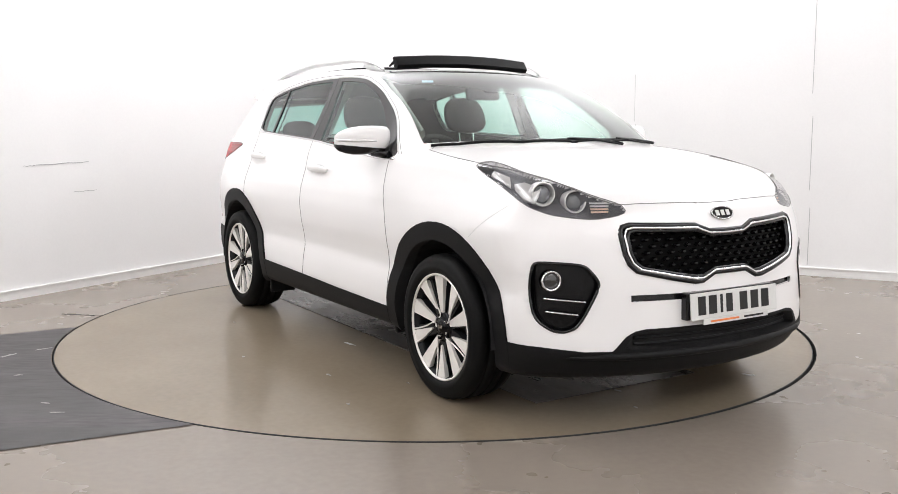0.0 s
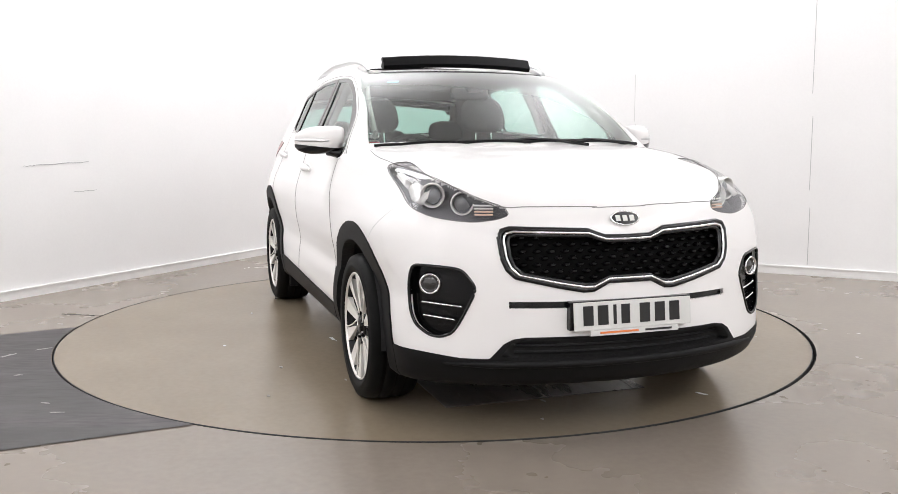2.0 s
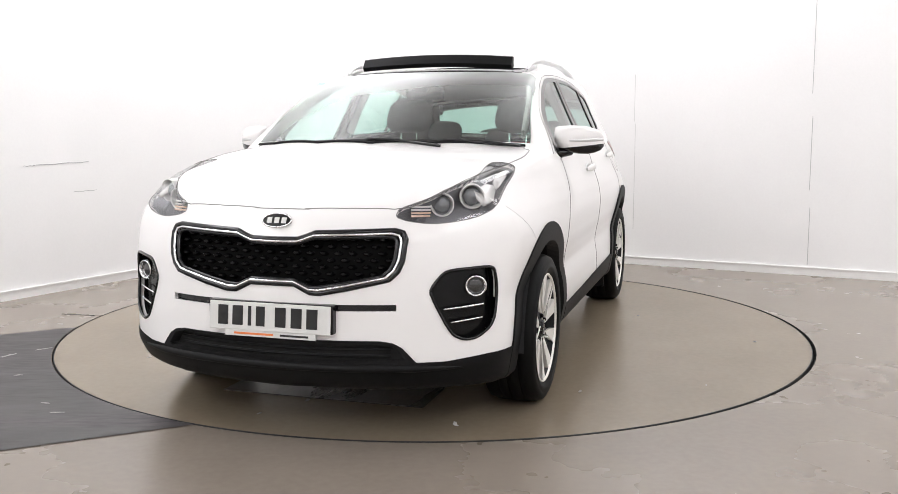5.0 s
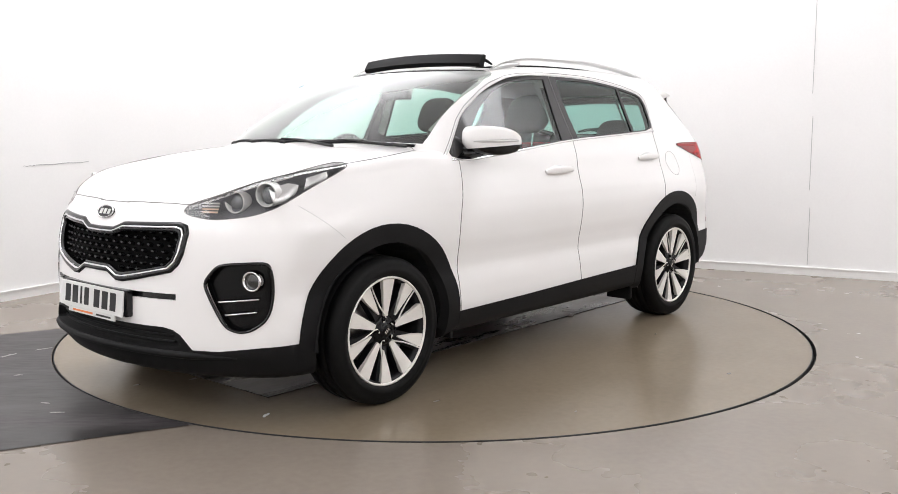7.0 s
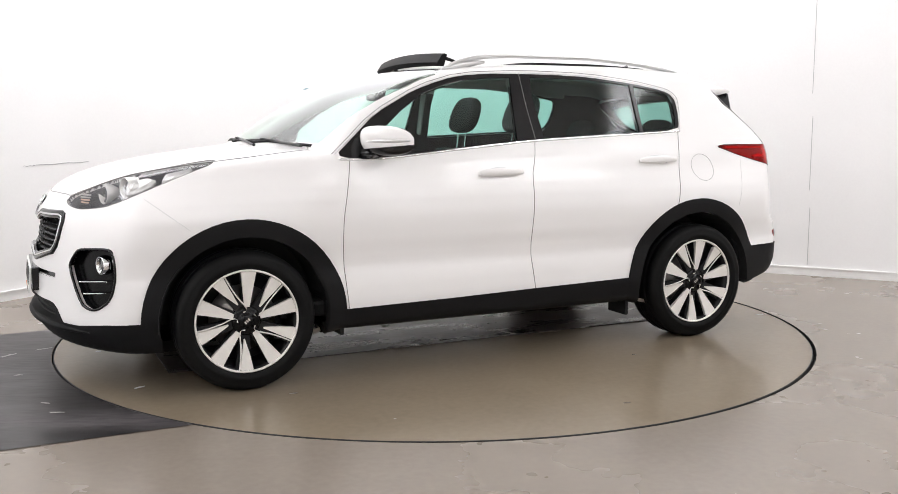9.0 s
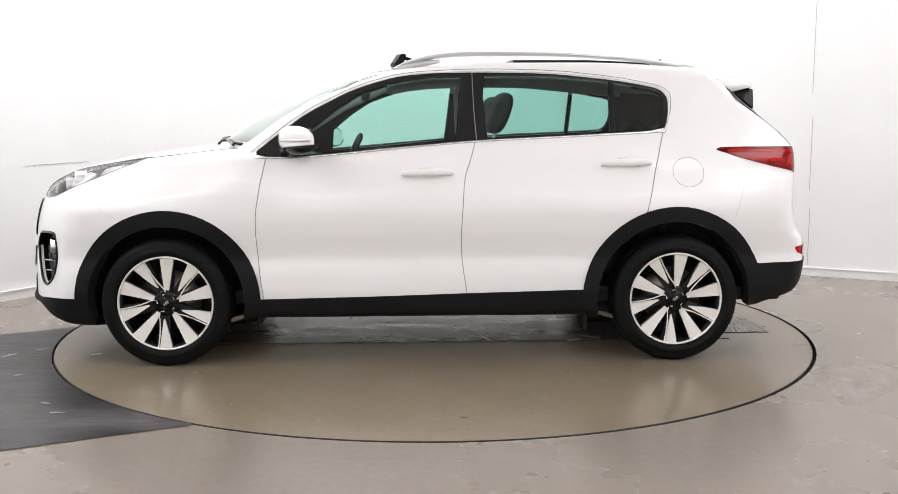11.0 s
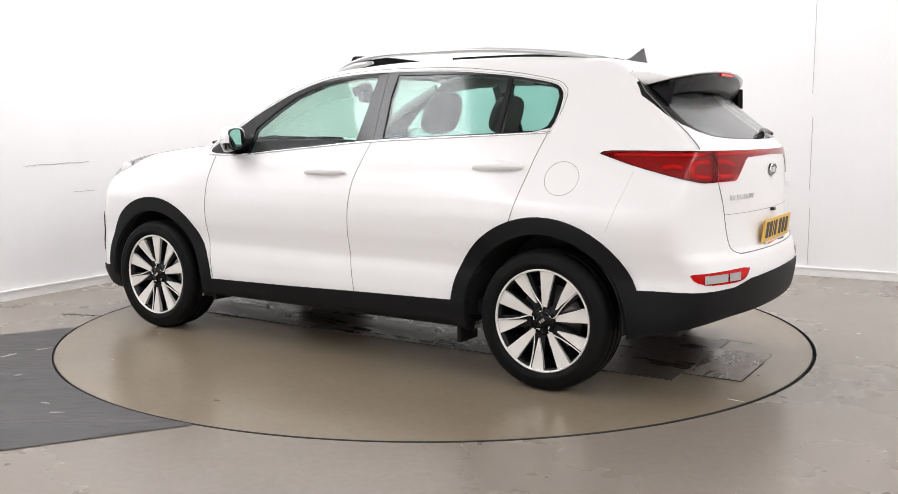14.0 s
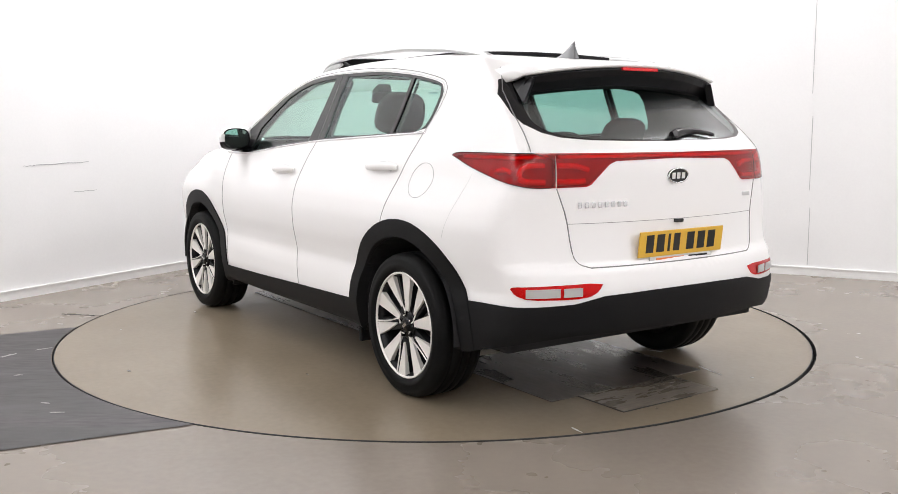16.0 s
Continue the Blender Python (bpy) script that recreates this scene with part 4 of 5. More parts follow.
def ellipse_badge(m, parent, wide, high):
    bm = bmesh.new()
    ring = [(0.004, wide * math.cos(t), high * math.sin(t)) for t in np.linspace(0, 2 * math.pi, 33)[:-1]]
    tube(bm, ring, 0.0035, 6, closed=True)
    bm.transform(m)
    badge = part("badge", bm, M_CHROME, parent, "oval dark badge with bright rim", smooth=True)
    bm = bmesh.new()
    lo = [bm.verts.new((-0.01, y, z)) for _, y, z in ring]
    hi = [bm.verts.new((0.004, y, z)) for _, y, z in ring]
    bm.faces.new(hi)
    for i in range(len(ring)):
        j = (i + 1) % len(ring)
        bm.faces.new((lo[i], lo[j], hi[j], hi[i]))
    bm.transform(m)
    part("badge_field", bm, M_GLOSS, badge)
    for y in (-0.5, 0.0, 0.5):
        bm = bmesh.new()
        box(bm, (0.004, (y - 0.16) * wide, -0.42 * high), (0.006, (y + 0.16) * wide, 0.42 * high), m)
        part("badge_shape", bm, M_PLATE_W, badge)
    return badge


def build_lamps(car, panels):
    # clear lens, grey housing behind it, two round projectors, daylight blades, rear wedge
    for s in (1, -1):
        lamp_ = sheet("headlamp", panels["headlamp"], M_LENS, car, (s,), -0.001, 0.006, "headlamp with twin round projectors behind clear lens")
        lamp_.visible_shadow = False
        sheet("lamp_housing", panels["headlamp"], M_BEZEL, lamp_, (s,), -0.075, -0.072, "dark grey lamp housing")
        spots = [((1.83, 0.702, 0.962), 0.05), ((1.915, 0.602, 0.933), 0.047)]
        for (x, y, z), r in spots:
            m = Matrix.Translation(place(x, y * s, z)) @ look((0, 0, 0), (-0.94, -0.34 * s, -0.0)).to_3x3().to_4x4()
            bm = bmesh.new()
            lathe(bm, [(r * 1.02, -0.05), (r * 1.02, 0.004), (r, 0.008), (r * 0.93, 0.008), (r * 0.88, 0.002), (r * 0.75, -0.03)], 36, m)
            bowl = part("projector_ring", bm, M_REFLECT, lamp_, "bright chrome ring round the projector", smooth=True)
            bm = bmesh.new()
            lathe(bm, [(r * 0.76, -0.03)] + [(r * 0.74 * math.cos(t), -0.022 + r * 0.42 * math.sin(t)) for t in np.linspace(0, 1.55, 7)], 28, m)
            part("projector_lens", bm, M_BULB, bowl, "grey glass projector lens", smooth=True)
        # amber daylight blades at the inner end
        for i in range(4):
            bm = bmesh.new()
            z = 0.893 + 0.012 * i
            p0, p1 = place(2.01, 0.505 * s, z), place(1.985 - 0.004 * i, 0.575 * s, z)
            tube(bm, [p0, (p0 + p1) / 2 + Vector((0.004, 0, 0)), p1], 0.0042, 6)
            part("daylight_blade", bm, M_AMBER if i < 2 else M_REFLECT, lamp_, smooth=True)
        # silver body between the projectors and the wedge at the tip
        for name, o, label in (("reflector_bowl", [(0.79, 1.0), (0.76, 0.945), (0.71, 0.955), (0.67, 0.985), (0.665, 1.01), (0.71, 1.022)], "bright side reflector"),
                               ("side_reflector", [(0.64, 1.04), (0.635, 1.0), (0.55, 1.045), (0.56, 1.066)], "pale side wedge")):
            hit, n = on_skin(o + o[:1], "front_corner", s)
            bm = bmesh.new()
            top = [bm.verts.new(Vector(a - b * 0.016) + SHIFT) for a, b in zip(hit[:-1], n[:-1])]
            low = [bm.verts.new(Vector(a - b * 0.04) + SHIFT) for a, b in zip(hit[:-1], n[:-1])]
            c = bm.verts.new(Vector((hit - n * 0.028).mean(axis=0)) + SHIFT)
            for i in range(len(top)):
                k = (i + 1) % len(top)
                bm.faces.new((top[i], top[k], c))
                bm.faces.new((low[i], low[k], top[k], top[i]))
            part(name, bm, M_REFLECT, lamp_, label, smooth=True)
        outline = [o for o in OUTLINES if o[0] == "headlamp"][0][4]
        rim = seam("lamp_edge", outline + outline[:1], "front_corner", lamp_, M_GAP, 0.0014, (s,))
        # tail lamp outer, on the quarter panel
        tail = sheet("tail_lamp", panels["tail_lamp"], M_RED_LENS, car, (s,), 0.004, 0.012, "red tail lamp wrapping round the corner")
        sheet("lamp_back", panels["tail_lamp"], M_RED_DARK, tail, (s,), -0.02, -0.016)
        for run, r in (([(0.6, 1.122), (0.8, 1.121), (0.985, 1.121)], 0.009), ([(0.76, 1.062), (0.8, 1.07), (0.83, 1.06)], 0.012), ([(0.975, 1.085), (0.9, 1.085), (0.875, 1.065), (0.87, 1.035), (0.9, 1.018), (0.98, 1.016)], 0.013)):
            seam("light_guide", run, "rear_corner", tail, M_RED, r, (s,), -0.014, label="bright red light guide")
        o = [q for q in OUTLINES if q[0] == "tail_lamp"][0][4]
        seam("lamp_edge", o + o[:1], "rear_corner", tail, M_GROOVE, 0.0018, (s,), 0.002)
        refl = sheet("rear_fog_lamp", panels["reflector"], M_RED_LENS, car, (s,), 0.003, 0.012, "low red and clear lamp in the rear bumper")
        for y0, y1 in ((0.645, 0.772), (0.552, 0.63)):
            hits, nn = on_skin([(y0, 0.572), (y1, 0.572)], "rear", s)
            bm = bmesh.new()
            hits = hits + np.array(SHIFT)
            up = [bm.verts.new(Vector(p) + Vector(n) * 0.005 + Vector((0, 0, 0.018))) for p, n in zip(hits, nn)]
            dn = [bm.verts.new(Vector(p) + Vector(n) * 0.005 - Vector((0, 0, 0.018))) for p, n in zip(hits, nn)]
            for i in range(len(up) - 1):
                bm.faces.new((up[i], up[i + 1], dn[i + 1], dn[i]))
            ext = bmesh.ops.extrude_face_region(bm, geom=bm.faces[:])
            bmesh.ops.translate(bm, verts=[g for g in ext["geom"] if isinstance(g, bmesh.types.BMVert)], vec=(-0.003, 0, 0))
            part("clear_cell", bm, M_SILVER, refl, "clear silver lamp cell")
        sheet("lamp_back", panels["reflector"], M_RED, refl, (s,), -0.004, 0.0)
    gate = sheet("tailgate_lamp_bar", panels["gate_lamp"], M_RED_LENS, car, (1, -1), 0.004, 0.012, "red lamp bar running across the tailgate")
    sheet("lamp_back", panels["gate_lamp"], M_RED_DARK, gate, (1, -1), -0.014, -0.01)
    seam("light_guide", [(0.0, 1.12), (0.3, 1.119), (0.6, 1.12)], "rear", gate, M_RED, 0.009, (1, -1), -0.008, label="bright red light guide")
    seam("light_guide", [(0.61, 1.085), (0.53, 1.083), (0.47, 1.065)], "rear", gate, M_RED, 0.012, (1, -1), -0.01)
    seam("light_guide", [(0.61, 1.017), (0.52, 1.016), (0.49, 1.02)], "rear", gate, M_RED, 0.013, (1, -1), -0.01)


def build_grille(car, panels):
    sheet("grille", panels["grille_hole"], M_BACKING, car, (1, -1), -0.05, -0.05, "black honeycomb grille with chrome surround")
    grille = bpy.data.objects["grille"]
    poly = [o for o in OUTLINES if o[0] == "grille_hole"][0][4]
    half = [p for p in poly if p[0] > 0]
    run = [(0.0, 0.806)] + half + [(0.0, 0.638)]
    whole = [(-y, z) for y, z in run[::-1]][:-1] + run[:-1]

    def along(scale, lift, r, mat, name, label):
        bm = bmesh.new()
        cy, cz = 0.0, 0.725
        pts = [(cy + (y - cy) * scale[0], cz + (z - cz) * scale[1]) for y, z in whole]
        dense = []
        for p, q in zip(pts, pts[1:] + pts[:1]):
            k = max(2, int(math.hypot(q[0] - p[0], q[1] - p[1]) / 0.015))
            dense += [(p[0] + (q[0] - p[0]) * i / k, p[1] + (q[1] - p[1]) * i / k) for i in range(k)]
        d = np.array(dense)
        eye = np.stack([np.full(len(d), 0.6), d[:, 0], d[:, 1]], -1)
        hit = skin(eye, np.tile(np.array([1.0, 0, 0]), (len(d), 1)))
        n = slope(hit)
        tube(bm, [tuple(p) for p in hit + n * lift + np.array(SHIFT)], r, 8, closed=True)
        bmesh.ops.recalc_face_normals(bm, faces=bm.faces[:])
        return part(name, bm, mat, grille, label, smooth=True)

    along((1.0, 1.0), -0.002, 0.012, M_GLOSS, "grille_surround", "gloss black outer surround")
    along((0.972, 0.905), 0.003, 0.0062, M_CHROME, "chrome_trim", "bright chrome inner trim")
    along((0.945, 0.84), -0.008, 0.01, M_GLOSS, "inner_surround", "")
    # staggered rows of small faceted studs
    bm = bmesh.new()
    for r in range(9):
        z = 0.622 + 0.0262 * r
        for c in range(-10, 11):
            y = (c + 0.5 * (r % 2)) * 0.056
            if not inside(abs(y), z, [(p[0] * 0.95, 0.725 + (p[1] - 0.725) * 0.88) for p in [(-0.1, 0.806)] + half + [(-0.1, 0.638)]]):
                continue
            x = float(skin(np.array([[0.6, y, z]]), np.array([[1.0, 0, 0]]))[0, 0])
            q = [bm.verts.new(place(x - 0.038, y + dy, z + dz)) for dy, dz in ((-0.023, 0), (-0.01, 0.0095), (0.01, 0.0095), (0.023, 0), (0.01, -0.0095), (-0.01, -0.0095))]
            t = [bm.verts.new(place(x - 0.024, y + dy * 0.5, z + dz * 0.5 + 0.002)) for dy, dz in ((-0.023, 0), (-0.01, 0.0095), (0.01, 0.0095), (0.023, 0), (0.01, -0.0095), (-0.01, -0.0095))]
            bm.faces.new(t)
            for i in range(6):
                bm.faces.new((q[i], q[(i + 1) % 6], t[(i + 1) % 6], t[i]))
    studs = part("grille_studs", bm, M_GRILLE, grille, "rows of small black faceted studs")
    studs["kind"] = "stuff"


def build_interior(car, panels):
    faces = []
    for k in ("body_shell", "front_door", "rear_door", "tailgate", "window_frame", "sill"):
        faces += [f for f in panels.get(k, []) if -2.1 < sum(p[0] for p in f) / len(f) < 1.0 and sum(p[2] for p in f) / len(f) > 0.3]
    high = [f for f in faces if sum(p[2] for p in f) / len(f) > 1.47]
    faces = [f for f in faces if sum(p[2] for p in f) / len(f) <= 1.47]
    sheet("headliner", high, M_TRIM_PALE, car, (1, -1), -0.03, 0.0, "pale grey roof lining", flip=True)
    sheet("cabin_lining", faces, M_LINING, car, (1, -1), -0.035, 0.0, "dark cabin lining", flip=True)
    bm = rounded((-1.95, -0.78, 0.3), (1.15, 0.78, 0.38), 0.02, 2, Matrix.Translation(SHIFT))
    part("cabin_floor", bm, M_LINING, car)
    # dashboard: a swept form across the cabin
    bm = bmesh.new()
    prof = [(1.03, 0.6), (1.05, 1.06), (0.98, 1.1), (0.8, 1.1), (0.66, 1.07), (0.58, 1.0), (0.6, 0.9), (0.66, 0.75), (0.7, 0.6)]
    rows = [[bm.verts.new(place(x - 0.12 * (y / 0.75) ** 2, y, z - 0.03 * (y / 0.75) ** 2)) for x, z in prof] for y in np.linspace(-0.75, 0.75, 17)]
    for a, b in zip(rows, rows[1:]):
        for i in range(len(prof) - 1):
            bm.faces.new((a[i], b[i], b[i + 1], a[i + 1]))
    bmesh.ops.recalc_face_normals(bm, faces=bm.faces[:])
    part("dashboard", bm, M_LINING, car, "black moulded dashboard", smooth=True)
    # steering wheel in front of the driver, who sits on the right
    m = Matrix.Translation(place(0.46, -0.36, 1.02)) @ pose(0, 0, 0, 0, 66, 0)
    bm = bmesh.new()
    tube(bm, [(0.185 * math.cos(t), 0.185 * math.sin(t), 0) for t in np.linspace(0, 2 * math.pi, 37)[:-1]], 0.016, 8, closed=True)
    bm.transform(m)
    sw = part("steering_wheel", bm, M_LINING, car, "black leather steering wheel", smooth=True)
    for a in (0, 180, 90):
        bm = rounded((0.03, -0.025, -0.012), (0.18, 0.025, 0.008), 0.006, 2, m @ pose(0, 0, -0.01, 0, 0, a))
        part("wheel_spoke", bm, M_LINING, sw)
    bm = rounded((-0.075, -0.085, -0.03), (0.075, 0.085, 0.02), 0.02, 3, m)
    part("wheel_boss", bm, M_LINING, sw)

    def seat(x, y, wide, tall, bench=False):
        bm = rounded((-0.28, -wide, 0.42), (0.26, wide, 0.58), 0.06, 3, Matrix.Translation(place(x, y, 0)))
        cushion = part("seat", bm, M_SEAT, car, "black cloth car seat", smooth=True)
        bm = rounded((-0.07, -wide, 0.0), (0.07, wide, tall), 0.06, 4, Matrix.Translation(place(x - 0.24, y, 0.52)) @ pose(0, 0, 0, 0, -16, 0))
        part("backrest", bm, M_SEAT, cushion, smooth=True)
        return cushion

    def headrest(x, y, z, w=0.135, h=0.2):
        bm = bmesh.new()
        bmesh.ops.create_uvsphere(bm, u_segments=24, v_segments=14, radius=1)
        for v in bm.verts:
            a, b, c = v.co
            q = (abs(a) ** 2.6 + abs(b) ** 3 + abs(c) ** 3) ** (-1 / 2.9)
            v.co = (0.062 * a * q - 0.02 * c * q, w * b * q * (1 - 0.1 * c), h / 2 * (1 + c * q))
        bm.transform(Matrix.Translation(place(x, y, z)) @ pose(0, 0, 0, 0, -10, 0))
        hr = part("headrest", bm, M_SEAT, car, "black padded headrest", smooth=True)
        for d in (-0.055, 0.055):
            bm = bmesh.new()
            tube(bm, [place(x + 0.015, y + d, z - 0.1), place(x, y + d, z + 0.03)], 0.006, 8)
            part("headrest_post", bm, M_CHROME, hr)
    for y in (-0.37, 0.37):
        seat(0.02, y, 0.25, 0.6)
        headrest(-0.42, y, 1.2, 0.15, 0.24)
    seat(-0.98, 0.0, 0.62, 0.56)
    for y in (-0.42, 0.42):
        headrest(-1.37, y, 1.13, 0.13, 0.16)
    headrest(-1.37, 0.0, 1.1, 0.1, 0.12)
    # inside mirror and its sensor pod
    bm = rounded((-0.02, -0.11, -0.035), (0.02, 0.11, 0.035), 0.015, 3, Matrix.Translation(place(0.33, 0.0, 1.43)) @ pose(0, 0, 0, 0, -12, 0))
    im = part("inside_mirror", bm, M_LINING, car, "black inside rear-view mirror", smooth=True)
    bm = rounded((-0.05, -0.05, -0.03), (0.05, 0.05, 0.03), 0.02, 3, Matrix.Translation(place(0.4, 0.0, 1.475)) @ pose(0, 0, 0, 0, 25, 0))
    part("mirror_mount", bm, M_LINING, im, smooth=True)
    # pale pillar trims seen through the glass
    for s in (1, -1):
        bm = bmesh.new()
        tube(bm, [place(-0.26, 0.725 * s, 1.2), place(-0.25, 0.66 * s, 1.35), place(-0.24, 0.575 * s, 1.5)], 0.03, 8, 0.5)
        part("pillar_trim", bm, M_TRIM_PALE, car, "pale grey inner pillar trim", smooth=True)
        bm = bmesh.new()
        tube(bm, [place(0.8, 0.68 * s, 1.2), place(0.5, 0.64 * s, 1.38), place(0.22, 0.58 * s, 1.5)], 0.03, 8, 0.5)
        part("pillar_trim", bm, M_TRIM_PALE, car, "pale grey inner pillar trim", smooth=True)


def build_car():
    car = new("car")
    tagged(car, "white five-door SUV with black cladding and open sunroof, on a turntable", "car")
    panels = cut_skin()
    for kind, label, lift in (("body_shell", "white painted body shell", 0), ("hood", "white bonnet", 0), ("front_bumper", "white front bumper", 0), ("rear_bumper", "white rear bumper", 0), ("tailgate", "white tailgate", 0)):
        sheet({"hood": "bonnet"}.get(kind, kind), panels[kind], M_PAINT, car, (1, -1), lift, 0.02, label)
    doors = {}
    for s in (1, -1):
        for kind in ("front_door", "rear_door"):
            doors[kind, s] = sheet(kind, panels[kind], M_PAINT, car, (s,), 0, 0.02, "white painted door")
        sheet("wheel_arch_trim", panels["arch_front"], M_PLASTIC, car, (s,), 0.008, 0.06, "black plastic wheel arch trim")
        sheet("wheel_arch_trim", panels["arch_rear"], M_PLASTIC, car, (s,), 0.012, 0.06, "black plastic wheel arch trim")
        sheet("sill_trim", panels["sill"], M_PLASTIC, car, (s,), 0.01, 0.04, "black plastic sill trim")
        sheet("window_frame", panels["window_frame"], M_GLOSS, car, (s,), 0.0, 0.012, "gloss black window frame")
        for kind, mat in (("front_glass", M_GLASS), ("rear_glass", M_PRIVACY), ("quarter_glass", M_PRIVACY)):
            g = sheet("side_window", panels[kind], mat, car, (s,), -0.006, 0.0, "green tinted side window")
            g.visible_shadow = False
    sheet("front_skirt", panels["lower_front"], M_PLASTIC, car, (1, -1), 0.006, 0.05, "black plastic lower front bumper")
    sheet("rear_skirt", panels["lower_rear"], M_PLASTIC, car, (1, -1), 0.008, 0.05, "black plastic lower rear bumper")
    sheet("bumper_slot", panels["slot"], M_GLOSS, car, (1, -1), -0.015, -0.015, "black slot behind the number plate")
    g = sheet("windscreen", panels["windscreen"], M_SCREEN, car, (1, -1), -0.004, 0.0, "clear tinted windscreen")
    g.visible_shadow = False
    g = sheet("rear_window", panels["rear_window"], M_REAR, car, (1, -1), -0.004, 0.0, "dark tinted rear window")
    g.visible_shadow = False
    sheet("rear_window_border", panels["rear_window_border"], M_GLOSS, car, (1, -1), -0.003, 0.0, "gloss black border of the rear window")
    sheet("roof_panel", panels["roof_glass"], M_GLOSS, car, (1, -1), -0.002, 0.01, "black glass roof panel round the open sunroof")
    build_grille(car, panels)
    build_lamps(car, panels)
    build_interior(car, panels)
    # wheels
    for x, y in ((1.337, 0.93), (-1.337, 0.93)):
        for s in (1, -1):
            build_wheel(car, x, y - 0.012, s, {(1, 1): 39, (1, -1): 8, (-1, 1): 36, (-1, -1): 8}[(1 if x > 0 else -1, s)])
    # dark wells behind the wheels and the flat underside
    for x in (1.33, -1.325):
        for s in (1, -1):
            bm = bmesh.new()
            pts = arc(0.41, -4, 184, 24, x, 0.335)
            o = [bm.verts.new(place(a, 0.9 * s, b)) for a, b in pts]
            i_ = [bm.verts.new(place(a, 0.55 * s, b)) for a, b in pts]
            for k in range(24):
                bm.faces.new((o[k], o[k + 1], i_[k + 1], i_[k]))
            bm.faces.new(i_)
            part("wheel_well", bm, M_LINING, car)
    bm = rounded((-1.5, -0.5, 0.25), (1.9, 0.55, 0.34), 0.03, 2, Matrix.Translation(SHIFT))
    part("underbody", bm, M_LINING, car, "dark underbody")
    bm = rounded((-0.9, -0.78, 0.265), (0.9, 0.78, 0.33), 0.03, 2, Matrix.Translation(SHIFT))
    part("floor_pan", bm, M_LINING, car)
    bm = rounded((-0.55, -0.25, 0.15), (0.0, 0.3, 0.24), 0.04, 2, Matrix.Translation(SHIFT))
    part("exhaust_box", bm, M_LINING, car)
    for x, z in ((0.86, 0.215), (-0.86, 0.165)):
        for s in (1, -1):
            bm = rounded((-0.012, -0.085, z), (0.012, 0.085, 0.31), 0.008, 2, Matrix.Translation(place(x, 0.79 * s, 0)))
            part("mud_flap", bm, M_PLASTIC, car, "small black mud flap")
    # panel gaps
    line = {o[0]: o[4] for o in OUTLINES}
    fd, rd = line["front_door"], line["rear_door"]
    seam("door_gap", fd[1:7], "side", car, M_GAP)
    seam("door_gap", rd[1:8], "side", car, M_GAP)
    seam("door_gap", [(-1.13, 0.74), (-1.17, 0.804), (-1.219, 0.993), (-1.258, 1.129), (-1.286, 1.215)], "side", car, M_GAP)
    seam("door_gap", [(-0.284, 1.159), (-0.273, 1.351), (-0.269, 1.533)], "side", car, M_GAP)
    seam("door_frame_gap", [(-1.286, 1.215), (-1.334, 1.311), (-1.349, 1.412), (-1.307, 1.454), (-1.236, 1.474), (-1.05, 1.509), (-0.722, 1.545), (-0.288, 1.553), (0.1, 1.532), (0.352, 1.461), (0.634, 1.318), (0.893, 1.11)], "side", car, M_GAP, 0.0018)
    seam("bonnet_gap", line["hood"][1:12], "top", car, M_GAP)
    seam("bonnet_gap", [(-0.12, 0.9195), (0.0, 0.92), (0.12, 0.92)], "front", car, M_GAP, sides=(1,))
    seam("bumper_gap", [(1.77, 0.92), (1.584, 0.774)], "side", car, M_FAINT, 0.0011)
    seam("bumper_gap", [(-1.736, 1.044), (-1.69, 0.9), (-1.645, 0.77)], "side", car, M_FAINT, 0.0011)
    seam("tailgate_gap", line["tailgate"][1:7], "rear", car, M_GAP, 0.0028)
    seam("tailgate_gap", [(-0.49, 0.664), (0.0, 0.663), (0.49, 0.664)], "rear", car, M_GAP, 0.0028, sides=(1,))
    seam("tailgate_gap", [(0.705, 1.14), (0.665, 1.3), (0.635, 1.4), (0.575, 1.5)], "rear", car, M_GAP, 0.0025)
    seam("tailgate_crease", [(-0.57, 0.845), (0.0, 0.843), (0.57, 0.845)], "rear", car, M_GAP, 0.0012, sides=(1,))
    seam("fuel_flap_gap", [(-1.402 + 0.084 * math.cos(t), 1.003 + 0.077 * math.sin(t)) for t in np.linspace(0, 2 * math.pi, 41)], "side", car, M_GAP, 0.0011, sides=(1,))
    # bright strips round the side windows
    for s in (1, -1):
      seam("window_trim", [(0.862, 1.085), (0.744, 1.082), (0.607, 1.084), (0.155, 1.128), (-0.264, 1.165), (-0.814, 1.191), (-1.298, 1.214)], "side", car, M_CHROME, 0.0065, (s,), lift=0.001, label="bright chrome strip below the windows")
    for s in (1, -1):
      seam("window_trim_upper", [(-1.298, 1.214), (-1.328, 1.301), (-1.336, 1.397), (-1.302, 1.443), (-1.236, 1.463), (-1.05, 1.497), (-0.721, 1.531), (-0.257, 1.539), (0.102, 1.52), (0.353, 1.448), (0.625, 1.308), (0.803, 1.17), (0.878, 1.11)], "side", car, M_SILVER, 0.0028, (s,), lift=0.0, label="fine bright strip above the windows")
    # plates and badges
    def gap_x(y, z, way):
        return float(skin(np.array([[0.6 * way, y, z]]), np.array([[float(way), 0, 0]]))[0, 0])
    tilt = 6
